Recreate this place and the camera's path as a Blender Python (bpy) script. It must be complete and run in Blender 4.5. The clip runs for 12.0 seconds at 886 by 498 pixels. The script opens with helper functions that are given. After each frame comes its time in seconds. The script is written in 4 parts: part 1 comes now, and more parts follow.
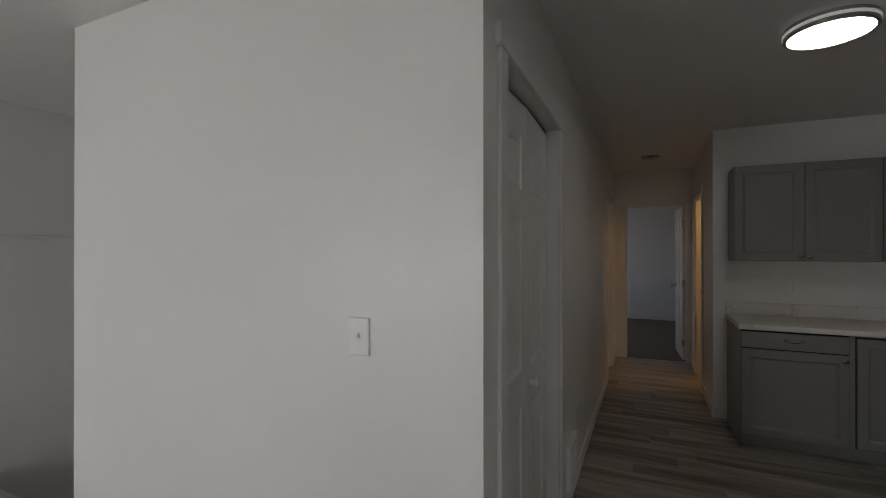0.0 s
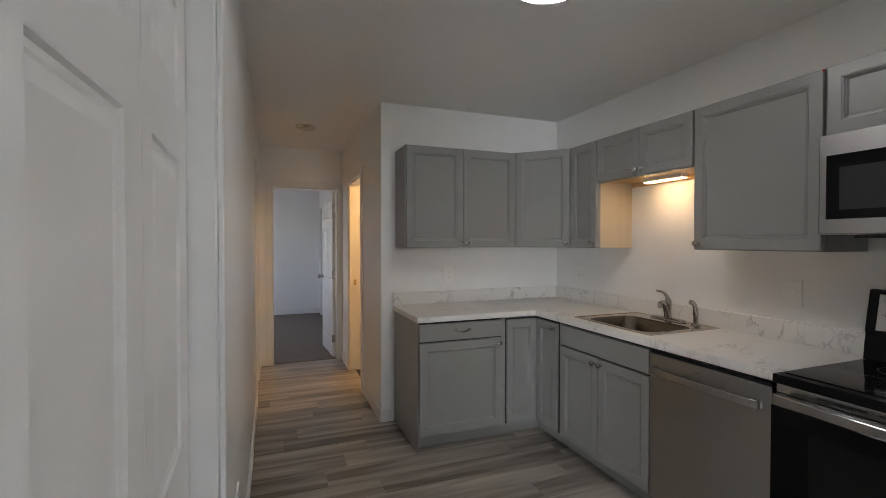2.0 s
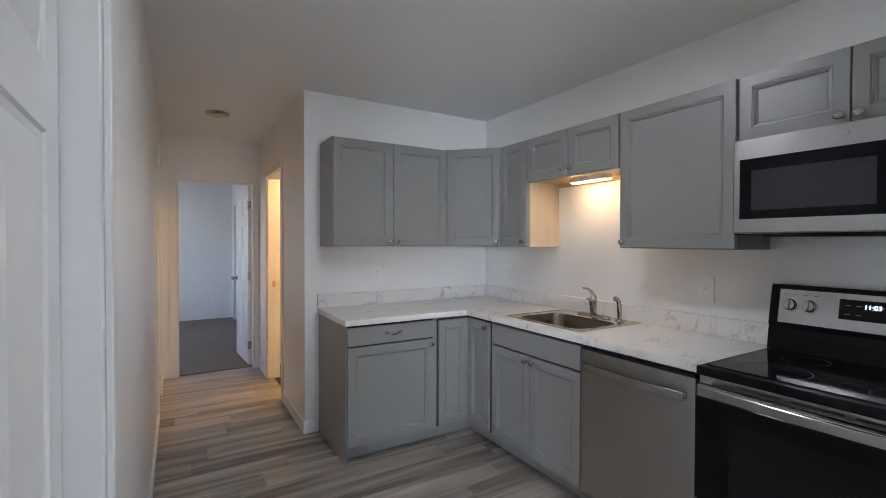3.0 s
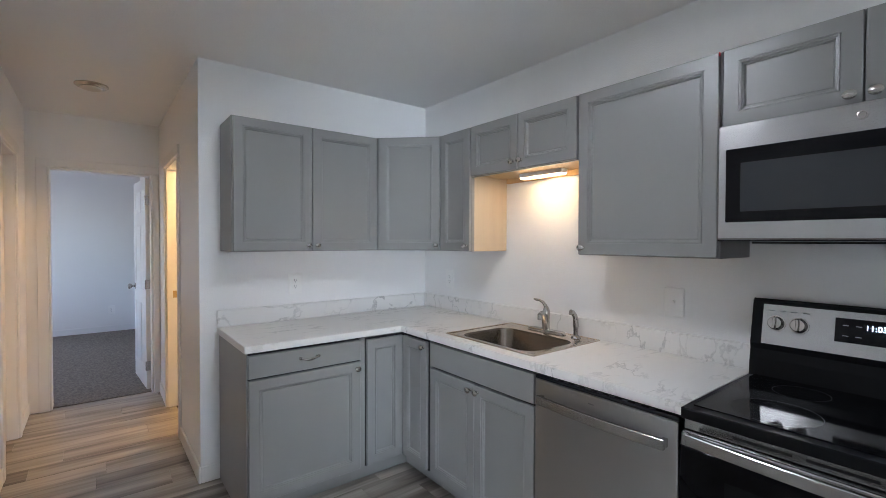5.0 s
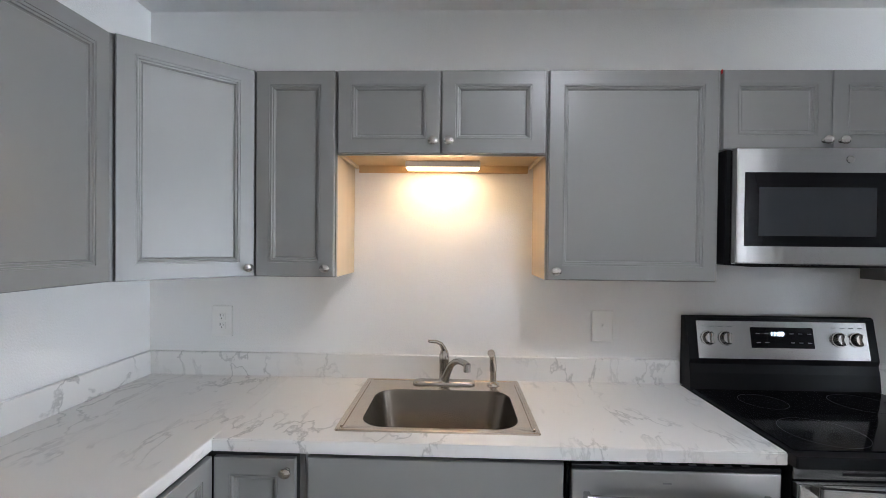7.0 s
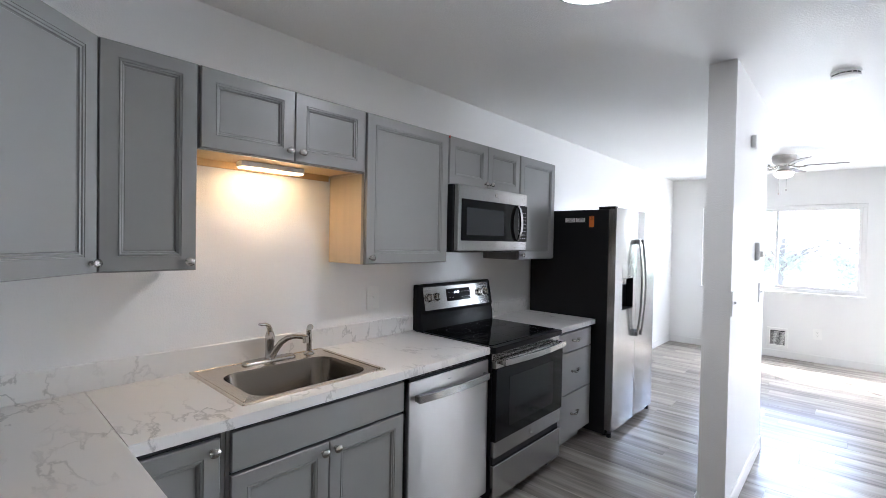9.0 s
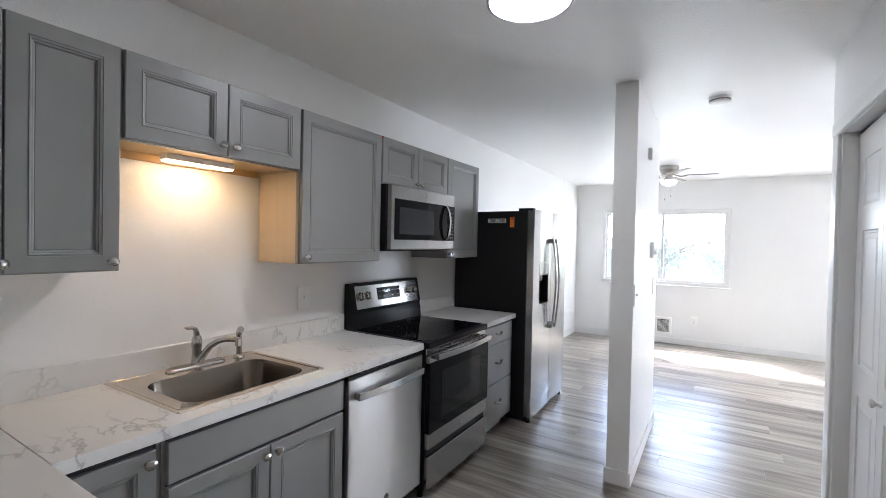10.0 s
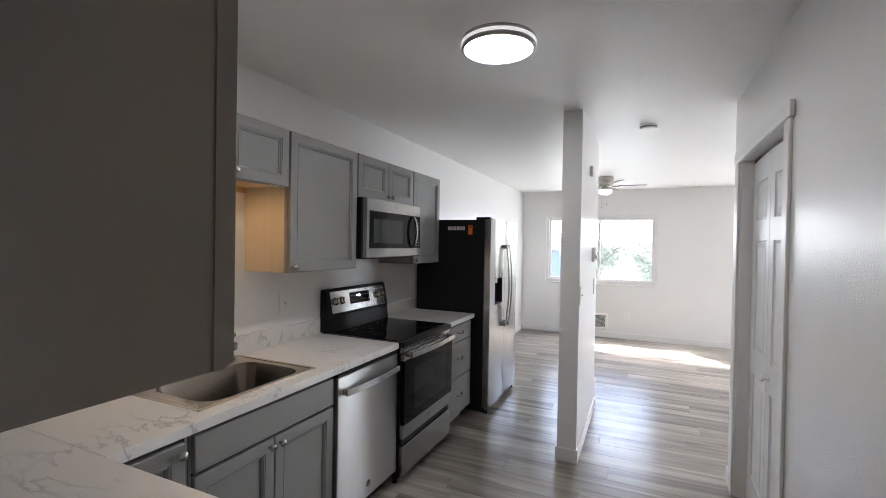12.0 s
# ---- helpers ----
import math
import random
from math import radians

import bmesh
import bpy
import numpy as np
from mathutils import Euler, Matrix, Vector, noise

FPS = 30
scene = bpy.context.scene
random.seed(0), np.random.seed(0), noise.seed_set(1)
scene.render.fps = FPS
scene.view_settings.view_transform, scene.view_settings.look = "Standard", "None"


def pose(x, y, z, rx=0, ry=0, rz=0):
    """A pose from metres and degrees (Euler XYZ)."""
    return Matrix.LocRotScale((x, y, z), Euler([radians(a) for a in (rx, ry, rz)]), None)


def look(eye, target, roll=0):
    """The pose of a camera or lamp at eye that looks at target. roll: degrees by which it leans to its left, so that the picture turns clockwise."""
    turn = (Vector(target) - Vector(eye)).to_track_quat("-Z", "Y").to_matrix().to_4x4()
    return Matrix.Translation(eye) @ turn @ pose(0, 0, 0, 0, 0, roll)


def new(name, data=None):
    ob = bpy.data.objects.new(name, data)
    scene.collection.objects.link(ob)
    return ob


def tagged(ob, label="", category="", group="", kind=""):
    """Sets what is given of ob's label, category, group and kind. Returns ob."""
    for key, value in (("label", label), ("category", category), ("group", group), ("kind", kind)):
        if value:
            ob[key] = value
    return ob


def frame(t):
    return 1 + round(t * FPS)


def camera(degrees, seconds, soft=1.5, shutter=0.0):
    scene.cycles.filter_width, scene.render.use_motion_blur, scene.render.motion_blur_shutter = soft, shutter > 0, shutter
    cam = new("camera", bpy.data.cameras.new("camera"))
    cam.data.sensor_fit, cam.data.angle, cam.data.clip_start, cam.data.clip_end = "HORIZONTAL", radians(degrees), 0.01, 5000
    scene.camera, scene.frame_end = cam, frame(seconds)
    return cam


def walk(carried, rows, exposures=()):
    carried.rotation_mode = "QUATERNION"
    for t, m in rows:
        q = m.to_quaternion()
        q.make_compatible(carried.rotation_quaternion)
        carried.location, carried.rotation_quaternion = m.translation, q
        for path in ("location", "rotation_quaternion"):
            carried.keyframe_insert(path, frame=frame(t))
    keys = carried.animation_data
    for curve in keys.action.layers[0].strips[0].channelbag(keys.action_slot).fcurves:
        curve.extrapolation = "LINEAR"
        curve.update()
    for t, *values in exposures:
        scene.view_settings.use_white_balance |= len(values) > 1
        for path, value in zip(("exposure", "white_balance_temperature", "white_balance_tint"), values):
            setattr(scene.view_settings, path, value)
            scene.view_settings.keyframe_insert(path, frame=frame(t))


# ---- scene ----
cam = camera(89.7, 12.0, 0.75)
PATH = [
    (0, (-0.05, -0.11, 1.455), (-0.887, 1.705, 1.460), 0.0),
    (0.5, (-0.205, 0.302, 1.462), (-0.643, 2.253, 1.46), -0.1),
    (1, (-0.285, 0.598, 1.44), (-0.263, 2.598, 1.428), -0.1),
    (1.5, (-0.31, 0.858, 1.417), (0.155, 2.804, 1.393), 0.0),
    (2, (-0.342, 0.984, 1.41), (0.378, 2.848, 1.38), 0.0),
    (2.5, (-0.342, 1.064, 1.395), (0.556, 2.851, 1.37), 0.1),
    (3, (-0.343, 1.11, 1.4), (0.687, 2.825, 1.37), 0.15),
    (3.5, (-0.322, 1.133, 1.399), (0.793, 2.793, 1.368), 0.15),
    (3.7, (-0.3, 1.146, 1.404), (0.84, 2.786, 1.368), 0.2),
    (5.3, (0.06, 1.686, 1.456), (1.29, 3.254, 1.422), 0.1),
    (5.5, (0.115, 1.873, 1.482), (1.351, 3.445, 1.449), -0.0),
    (6, (0.24, 2.314, 1.479), (1.615, 3.766, 1.448), 0.1),
    (6.5, (0.226, 2.701, 1.482), (1.982, 3.658, 1.451), 0.4),
    (6.7, (0.191, 2.83, 1.49), (2.104, 3.414, 1.467), 0.4),
    (7, (0.167, 3.048, 1.496), (2.166, 3.11, 1.474), 0.6),
    (7.2, (0.156, 3.198, 1.514), (2.148, 3.025, 1.477), 0.5),
    (8.8, (-0.017, 4.043, 1.491), (1.419, 2.651, 1.455), 1.2),
    (9, (0.006, 4.083, 1.494), (1.357, 2.61, 1.459), 1.1),
    (9.5, (0.029, 4.141, 1.495), (1.201, 2.521, 1.46), 1.2),
    (10, (0.057, 4.205, 1.491), (1.1, 2.499, 1.46), 1.2),
    (10.5, (0.091, 4.249, 1.49), (1.047, 2.492, 1.46), 1.2),
    (11, (0.107, 4.29, 1.488), (0.996, 2.499, 1.458), 1.1),
    (11.5, (0.112, 4.377, 1.505), (0.944, 2.559, 1.481), 1.1),
    (12, (0.071, 4.529, 1.54), (0.892, 2.706, 1.516), 1.0),
]
EXPOSURES = [(0.0, 1.64, 6700, 14), (1.0, 2.03, 6700, 13), (1.5, 3.0, 6620, 12), (2.0, 3.48, 6400, 12), (2.5, 3.76, 6050, 13), (3.7, 4.02, 5700, 12), (5.5, 4.24, 5640, 11), (7.0, 4.30, 5780, 12), (9.0, 4.19, 5780, 13), (10.5, 3.94, 6000, 13), (12.0, 3.64, 6180, 14)]
walk(cam, [(t, look(eye, target, roll)) for t, eye, target, roll in PATH], EXPOSURES)

# plan: faces of the walls, in metres
W, B, HR, HL, CY, H = 2.09, 4.40, 0.46, -0.468, 1.065, 2.50
LX, SY, EY, CX = -4.15, -3.50, 6.42, -2.50

# ---------------------------------------------------------------- world, sun, lamps
world = bpy.data.worlds.new("world")
scene.world = world
world.use_nodes = True
wn = world.node_tree.nodes
sky = wn.new("ShaderNodeTexSky")
sky.sky_type, sky.sun_disc = "NISHITA", False
SUN = Vector((1.16, -1.45, 2.1)).normalized()
sky.sun_elevation = math.asin(SUN.z)
sky.sun_rotation = math.atan2(SUN.x, SUN.y)
world.node_tree.links.new(sky.outputs[0], wn["Background"].inputs[0])
wn["Background"].inputs[1].default_value = 0.10


def lamp(name, kind, m, energy, color, size=0.1, size_y=None):
    data = bpy.data.lights.new(name, kind)
    data.energy, data.color = energy, color
    if kind == "AREA":
        data.shape = "RECTANGLE"
        data.size, data.size_y = size, size_y or size
    elif kind == "SUN":
        data.angle = radians(0.53)
    else:
        data.shadow_soft_size = size
    ob = new(name, data)
    ob.matrix_world = m
    return ob


lamp("sun", "SUN", look(SUN * 20, (0, 0, 0)), 2.1, (1.0, 0.955, 0.90))
# weak lamp added across the whole pane: its white veils the trees like haze
lamp("window_veil_light", "AREA", look((0.765, SY - 0.16, 1.485), (0.765, 0, 1.2)), 0.2, (0.92, 0.96, 1.0), 1.70, 1.08)
lamp("window_high_sky_light", "AREA", look((0.765, SY - 0.17, 1.82), (0.765, 0, 0.9)), 1.25, (0.92, 0.96, 1.0), 1.70, 0.40)
lamp("patio_door_sky_light", "AREA", look((-2.85, SY - 0.16, 1.05), (-2.85, 0, 1.0)), 8.0, (0.94, 0.965, 1.0), 1.7, 1.9)
lamp("bedroom_window_light", "AREA", look((-2.55, 8.4, 1.5), (0, 8.4, 1.3)), 1.1, (0.96, 0.91, 1.0), 1.3, 1.1)
lamp("bathroom_lamp_light", "POINT", pose(1.15, 5.5, 2.2), 3.2, (1.0, 0.56, 0.2), 0.08)

# ---------------------------------------------------------------- materials


def material(name, color, rough=0.5, metal=0.0, vary=0.0, scale=6.0, bump=0.0, bscale=120.0, bdist=0.001, spec=0.5, stretch=(1, 1, 1), rvary=0.0, emit=0.0, ior=1.5, glass=0.0):
    m = bpy.data.materials.new(name)
    m.use_nodes = True
    nt = m.node_tree
    bs = nt.nodes["Principled BSDF"]
    bs.inputs["Base Color"].default_value = (*color, 1)
    bs.inputs["Roughness"].default_value = rough
    bs.inputs["Metallic"].default_value = metal
    bs.inputs["Specular IOR Level"].default_value = spec
    bs.inputs["IOR"].default_value = ior
    bs.inputs["Transmission Weight"].default_value = glass
    if emit:
        bs.inputs["Emission Color"].default_value = (*color, 1)
        bs.inputs["Emission Strength"].default_value = emit
    co = nt.nodes.new("ShaderNodeTexCoord")
    mp = nt.nodes.new("ShaderNodeMapping")
    mp.inputs["Scale"].default_value = stretch
    nt.links.new(co.outputs["Object"], mp.inputs[0])
    if vary or rvary:
        n1 = nt.nodes.new("ShaderNodeTexNoise")
        n1.inputs["Scale"].default_value, n1.inputs["Detail"].default_value = scale, 6
        nt.links.new(mp.outputs[0], n1.inputs["Vector"])
        if vary:
            mx = nt.nodes.new("ShaderNodeMix")
            mx.data_type = "RGBA"
            mx.inputs[6].default_value = (*[c * (1 - vary) for c in color], 1)
            mx.inputs[7].default_value = (*[min(1, c * (1 + vary)) for c in color], 1)
            nt.links.new(n1.outputs["Fac"], mx.inputs[0])
            nt.links.new(mx.outputs[2], bs.inputs["Base Color"])
        if rvary:
            mr = nt.nodes.new("ShaderNodeMapRange")
            mr.inputs[3].default_value, mr.inputs[4].default_value = max(0, rough - rvary), rough + rvary
            nt.links.new(n1.outputs["Fac"], mr.inputs[0])
            nt.links.new(mr.outputs[0], bs.inputs["Roughness"])
    if bump:
        n2 = nt.nodes.new("ShaderNodeTexNoise")
        n2.inputs["Scale"].default_value, n2.inputs["Detail"].default_value = bscale, 3
        nt.links.new(mp.outputs[0], n2.inputs["Vector"])
        bp = nt.nodes.new("ShaderNodeBump")
        bp.inputs["Strength"].default_value, bp.inputs["Distance"].default_value = bump, bdist
        nt.links.new(n2.outputs["Fac"], bp.inputs["Height"])
        nt.links.new(bp.outputs[0], bs.inputs["Normal"])
    return m


def marble_material():
    m = material("marble_laminate", (0.74, 0.72, 0.70), 0.32)
    nt = m.node_tree
    bs = nt.nodes["Principled BSDF"]
    co = nt.nodes.new("ShaderNodeTexCoord")
    warp = nt.nodes.new("ShaderNodeTexNoise")
    warp.inputs["Scale"].default_value, warp.inputs["Detail"].default_value = 2.6, 5
    add = nt.nodes.new("ShaderNodeVectorMath")
    add.operation = "MULTIPLY_ADD"
    add.inputs[1].default_value = (0.38, 0.38, 0.38)
    nt.links.new(co.outputs["Object"], warp.inputs["Vector"])
    nt.links.new(warp.outputs["Color"], add.inputs[0])
    slant = nt.nodes.new("ShaderNodeMapping")
    slant.inputs["Rotation"].default_value = (0.3, 0.2, radians(38))
    slant.inputs["Scale"].default_value = (0.75, 2.1, 1.3)
    nt.links.new(co.outputs["Object"], slant.inputs[0])
    nt.links.new(slant.outputs[0], add.inputs[2])
    vein = nt.nodes.new("ShaderNodeTexNoise")
    vein.inputs["Scale"].default_value, vein.inputs["Detail"].default_value, vein.inputs["Roughness"].default_value = 3.6, 6, 0.55
    nt.links.new(add.outputs[0], vein.inputs["Vector"])
    rmp = nt.nodes.new("ShaderNodeValToRGB")
    els = rmp.color_ramp.elements
    els[0].position, els[0].color = 0.478, (0, 0, 0, 1)
    els[1].position, els[1].color = 0.528, (0, 0, 0, 1)
    mid = els.new(0.5)
    mid.color = (1, 1, 1, 1)
    nt.links.new(vein.outputs["Fac"], rmp.inputs[0])
    patch = nt.nodes.new("ShaderNodeTexNoise")
    patch.inputs["Scale"].default_value, patch.inputs["Detail"].default_value = 3.1, 3
    nt.links.new(co.outputs["Object"], patch.inputs["Vector"])
    pr = nt.nodes.new("ShaderNodeMapRange")
    pr.inputs[1].default_value, pr.inputs[2].default_value, pr.inputs[4].default_value = 0.43, 0.64, 0.68
    nt.links.new(patch.outputs["Fac"], pr.inputs[0])
    mul = nt.nodes.new("ShaderNodeMath")
    mul.operation = "MULTIPLY"
    nt.links.new(rmp.outputs[0], mul.inputs[0])
    nt.links.new(pr.outputs[0], mul.inputs[1])
    mx = nt.nodes.new("ShaderNodeMix")
    mx.data_type = "RGBA"
    mx.inputs[6].default_value = (0.76, 0.745, 0.72, 1)
    mx.inputs[7].default_value = (0.31, 0.30, 0.285, 1)
    nt.links.new(mul.outputs[0], mx.inputs[0])
    nt.links.new(mx.outputs[2], bs.inputs["Base Color"])
    return m


def plank_material():
    m = material("vinyl_plank", (0.2, 0.18, 0.16), 0.28)
    nt = m.node_tree
    bs = nt.nodes["Principled BSDF"]
    co = nt.nodes.new("ShaderNodeTexCoord")
    info = nt.nodes.new("ShaderNodeObjectInfo")
    comb = nt.nodes.new("ShaderNodeCombineXYZ")
    k = nt.nodes.new("ShaderNodeMath")
    k.operation = "MULTIPLY"
    k.inputs[1].default_value = 37.0
    nt.links.new(info.outputs["Random"], k.inputs[0])
    for i in range(3):
        nt.links.new(k.outputs[0], comb.inputs[i])
    add = nt.nodes.new("ShaderNodeVectorMath")
    nt.links.new(co.outputs["Object"], add.inputs[0])
    nt.links.new(comb.outputs[0], add.inputs[1])
    fac = []
    for sc, det in (((0.9, 11.0, 1.0), 5), ((3.0, 60.0, 1.0), 4)):
        mp = nt.nodes.new("ShaderNodeMapping")
        mp.inputs["Scale"].default_value = sc
        n = nt.nodes.new("ShaderNodeTexNoise")
        n.inputs["Scale"].default_value, n.inputs["Detail"].default_value, n.inputs["Distortion"].default_value = 1.0, det, 0.6
        nt.links.new(add.outputs[0], mp.inputs[0])
        nt.links.new(mp.outputs[0], n.inputs["Vector"])
        fac.append(n)
    ramp = nt.nodes.new("ShaderNodeValToRGB")
    e = ramp.color_ramp.elements
    e[0].position, e[0].color = 0.28, (0.10, 0.083, 0.068, 1)
    e[1].position, e[1].color = 0.72, (0.46, 0.42, 0.37, 1)
    e.new(0.45).color = (0.235, 0.208, 0.177, 1)
    e.new(0.58).color = (0.34, 0.305, 0.265, 1)
    mixv = nt.nodes.new("ShaderNodeMath")
    mixv.operation = "MULTIPLY_ADD"
    mixv.inputs[1].default_value = 0.22
    nt.links.new(fac[1].outputs["Fac"], mixv.inputs[0])
    off = nt.nodes.new("ShaderNodeMapRange")
    off.inputs[3].default_value, off.inputs[4].default_value = -0.22, 0.0
    nt.links.new(info.outputs["Random"], off.inputs[0])
    s2 = nt.nodes.new("ShaderNodeMath")
    nt.links.new(fac[0].outputs["Fac"], s2.inputs[0])
    nt.links.new(off.outputs[0], s2.inputs[1])
    nt.links.new(s2.outputs[0], mixv.inputs[2])
    nt.links.new(mixv.outputs[0], ramp.inputs[0])
    nt.links.new(ramp.outputs[0], bs.inputs["Base Color"])
    bp = nt.nodes.new("ShaderNodeBump")
    bp.inputs["Strength"].default_value, bp.inputs["Distance"].default_value = 0.25, 0.0006
    nt.links.new(fac[1].outputs["Fac"], bp.inputs["Height"])
    nt.links.new(bp.outputs[0], bs.inputs["Normal"])
    return m


WALL = material("white_wall_paint", (0.83, 0.825, 0.81), 0.28, vary=0.02, scale=1.5, bump=0.56, bscale=165, bdist=0.0022)
CEIL = material("white_ceiling_paint", (0.86, 0.855, 0.845), 0.38, vary=0.02, scale=2, bump=0.7, bscale=110, bdist=0.003)
TRIM = material("white_trim_paint", (0.80, 0.795, 0.78), 0.4, vary=0.015, scale=9, bump=0.05, bscale=60)
CAB = material("grey_cabinet_paint", (0.255, 0.252, 0.243), 0.34, vary=0.03, scale=4, bump=0.04, bscale=200, rvary=0.05)
# near-black fill that paints in the shade of gaps, slots and grilles
GAP = material("gap_shade", (0.02, 0.02, 0.02), 0.8)
MAPLE = material("maple_veneer", (0.58, 0.47, 0.325), 0.45, vary=0.08, scale=3, stretch=(8, 8, 0.7))
# same maple, oranger: the light bar's warm glow is put into the colour
MAPLE2 = material("warm_lit_maple", (0.55, 0.37, 0.18), 0.5, vary=0.1, scale=3, stretch=(8, 8, 1))
MARBLE = marble_material()
STEEL = material("brushed_steel", (0.45, 0.446, 0.44), 0.23, 1.0, vary=0.012, scale=40, stretch=(1, 1, 0.2), bump=0.5, bscale=2.4, bdist=0.012)
brush = STEEL.node_tree.nodes.new("ShaderNodeTangent")
brush.direction_type, brush.axis = "RADIAL", "Z"
STEEL.node_tree.links.new(brush.outputs[0], STEEL.node_tree.nodes["Principled BSDF"].inputs["Tangent"])
STEEL.node_tree.nodes["Principled BSDF"].inputs["Anisotropic"].default_value = 0.6
STEEL.node_tree.nodes["Principled BSDF"].inputs["Anisotropic Rotation"].default_value = 0.25
# the wide dishwasher front: coarser brushing on a slightly wavy sheet
SHEET = STEEL.copy()
SHEET.name = "wavy_brushed_steel"
SHEET.node_tree.nodes["Principled BSDF"].inputs["Roughness"].default_value = 0.37
SHEET.node_tree.nodes["Principled BSDF"].inputs["Anisotropic"].default_value = 0.93
SHEET.node_tree.nodes["Bump"].inputs["Strength"].default_value = 0.9
# one steel in two colours: warm light put into the rim, shade into the bowl
STEELH = material("warm_lit_steel_rim", (0.70, 0.63, 0.54), 0.27, 1.0, vary=0.04, scale=25)
BOWL = material("shaded_steel_bowl", (0.225, 0.195, 0.16), 0.27, 1.0, vary=0.03, scale=25)
FANMETAL = material("pale_nickel", (0.5, 0.485, 0.465), 0.35, 1.0, vary=0.04, scale=30)
NICKEL = material("satin_nickel", (0.46, 0.44, 0.415), 0.24, 1.0, vary=0.04, scale=40)
BLACK = material("black_enamel", (0.008, 0.008, 0.009), 0.3, vary=0.2, scale=8, ior=1.25)
FRIDGESIDE = material("black_textured_steel", (0.010, 0.010, 0.011), 0.45, spec=0.3, bump=0.2, bscale=400, bdist=0.0005)
BGLASS = material("black_glass", (0.005, 0.005, 0.006), 0.07, ior=1.27)
DGLASS = material("smoked_glass", (0.009, 0.010, 0.011), 0.1, ior=1.38)
PLASTIC = material("white_plastic", (0.86, 0.855, 0.83), 0.3, vary=0.01, scale=30)
CARPET = material("brown_grey_carpet", (0.26, 0.225, 0.195), 0.95, vary=0.85, scale=60, bump=1.0, bscale=160, bdist=0.012, spec=0.1)
PLANK = plank_material()
SUBFLOOR = material("dark_subfloor", (0.05, 0.045, 0.04), 0.8)
LIGHTON = material("lit_diffuser", (1.0, 0.985, 0.96), 0.4, emit=3.1)
# silver ring, no lamp itself; faint emission added to brighten it
GLOWBAND = material("brightened_silver_band", (1.0, 0.985, 0.96), 0.4, emit=0.05)
WARMON = material("warm_lit_diffuser", (1.0, 0.67, 0.345), 0.4, emit=2.55)
# base lifted bluish to paint in the reflections on the microwave window
MWGLASS = material("reflection_tinted_glass", (0.026, 0.028, 0.032), 0.1, ior=1.5)
FANGLASS = material("lit_frosted_glass", (1.0, 0.93, 0.80), 0.4, emit=0.35)
FROST = material("frosted_glass", (0.62, 0.58, 0.52), 0.35)
GLASS = material("window_glass", (1, 1, 1), 0.0, glass=1.0, ior=1.45)
BLADE = material("grey_washed_blade", (0.17, 0.155, 0.15), 0.4, vary=0.2, scale=4, stretch=(1, 12, 1))
DARKTRIM = material("dark_bronze_trim", (0.03, 0.028, 0.027), 0.3, 0.8)
BRASS = material("brass", (0.5, 0.36, 0.16), 0.3, 1.0)
ORANGE = material("orange_sticker", (0.85, 0.20, 0.03), 0.5)
PAPER = material("white_sticker", (0.8, 0.8, 0.78), 0.5)
INK = material("black_ink", (0.02, 0.02, 0.02), 0.6)
DISPLAY = material("lit_display_digits", (0.75, 0.9, 1.0), 0.4, emit=0.4)
GREYINK = material("grey_print", (0.25, 0.25, 0.26), 0.5)

# ---------------------------------------------------------------- mesh helpers


def box(bm, x0, x1, y0, y1, z0, z1, bevel=0.0, seg=1):
    r = bmesh.ops.create_cube(bm, size=1.0, matrix=Matrix.Translation(((x0 + x1) / 2, (y0 + y1) / 2, (z0 + z1) / 2)) @ Matrix.Diagonal((x1 - x0, y1 - y0, z1 - z0, 1)))
    if bevel:
        vs = set(r["verts"])
        es = [e for e in bm.edges if e.verts[0] in vs and e.verts[1] in vs]
        bmesh.ops.bevel(bm, geom=es, offset=bevel, segments=seg, affect="EDGES", profile=0.5)


def lathe(bm, profile, m=Matrix(), seg=24, cap=True):
    rings = []
    for r, z in profile:
        rings.append([bm.verts.new(m @ Vector((r * math.cos(a), r * math.sin(a), z))) for a in [2 * math.pi * i / seg for i in range(seg)]])
    for a, b in zip(rings, rings[1:]):
        for i in range(seg):
            bm.faces.new((a[i], a[(i + 1) % seg], b[(i + 1) % seg], b[i]))
    if cap:
        bm.faces.new(rings[0][::-1])
        bm.faces.new(rings[-1])


def tube(bm, pts, radii, seg=12, flat=1.0):
    pts = [Vector(p) for p in pts]
    if not isinstance(radii, (list, tuple)):
        radii = [radii] * len(pts)
    rings, side = [], None
    for i, p in enumerate(pts):
        d = (pts[min(i + 1, len(pts) - 1)] - pts[max(i - 1, 0)]).normalized()
        if side is None:
            side = d.orthogonal().normalized()
        side = (side - d * side.dot(d)).normalized()
        up = d.cross(side)
        rings.append([bm.verts.new(p + radii[i] * (math.cos(a) * side + flat * math.sin(a) * up)) for a in [2 * math.pi * k / seg for k in range(seg)]])
    for a, b in zip(rings, rings[1:]):
        for i in range(seg):
            bm.faces.new((a[i], a[(i + 1) % seg], b[(i + 1) % seg], b[i]))
    bm.faces.new(rings[0][::-1])
    bm.faces.new(rings[-1])


def arc(p0, p1, p2, n=10):
    p0, p1, p2 = Vector(p0), Vector(p1), Vector(p2)
    return [(1 - t) ** 2 * p0 + 2 * t * (1 - t) * p1 + t * t * p2 for t in [i / n for i in range(n + 1)]]


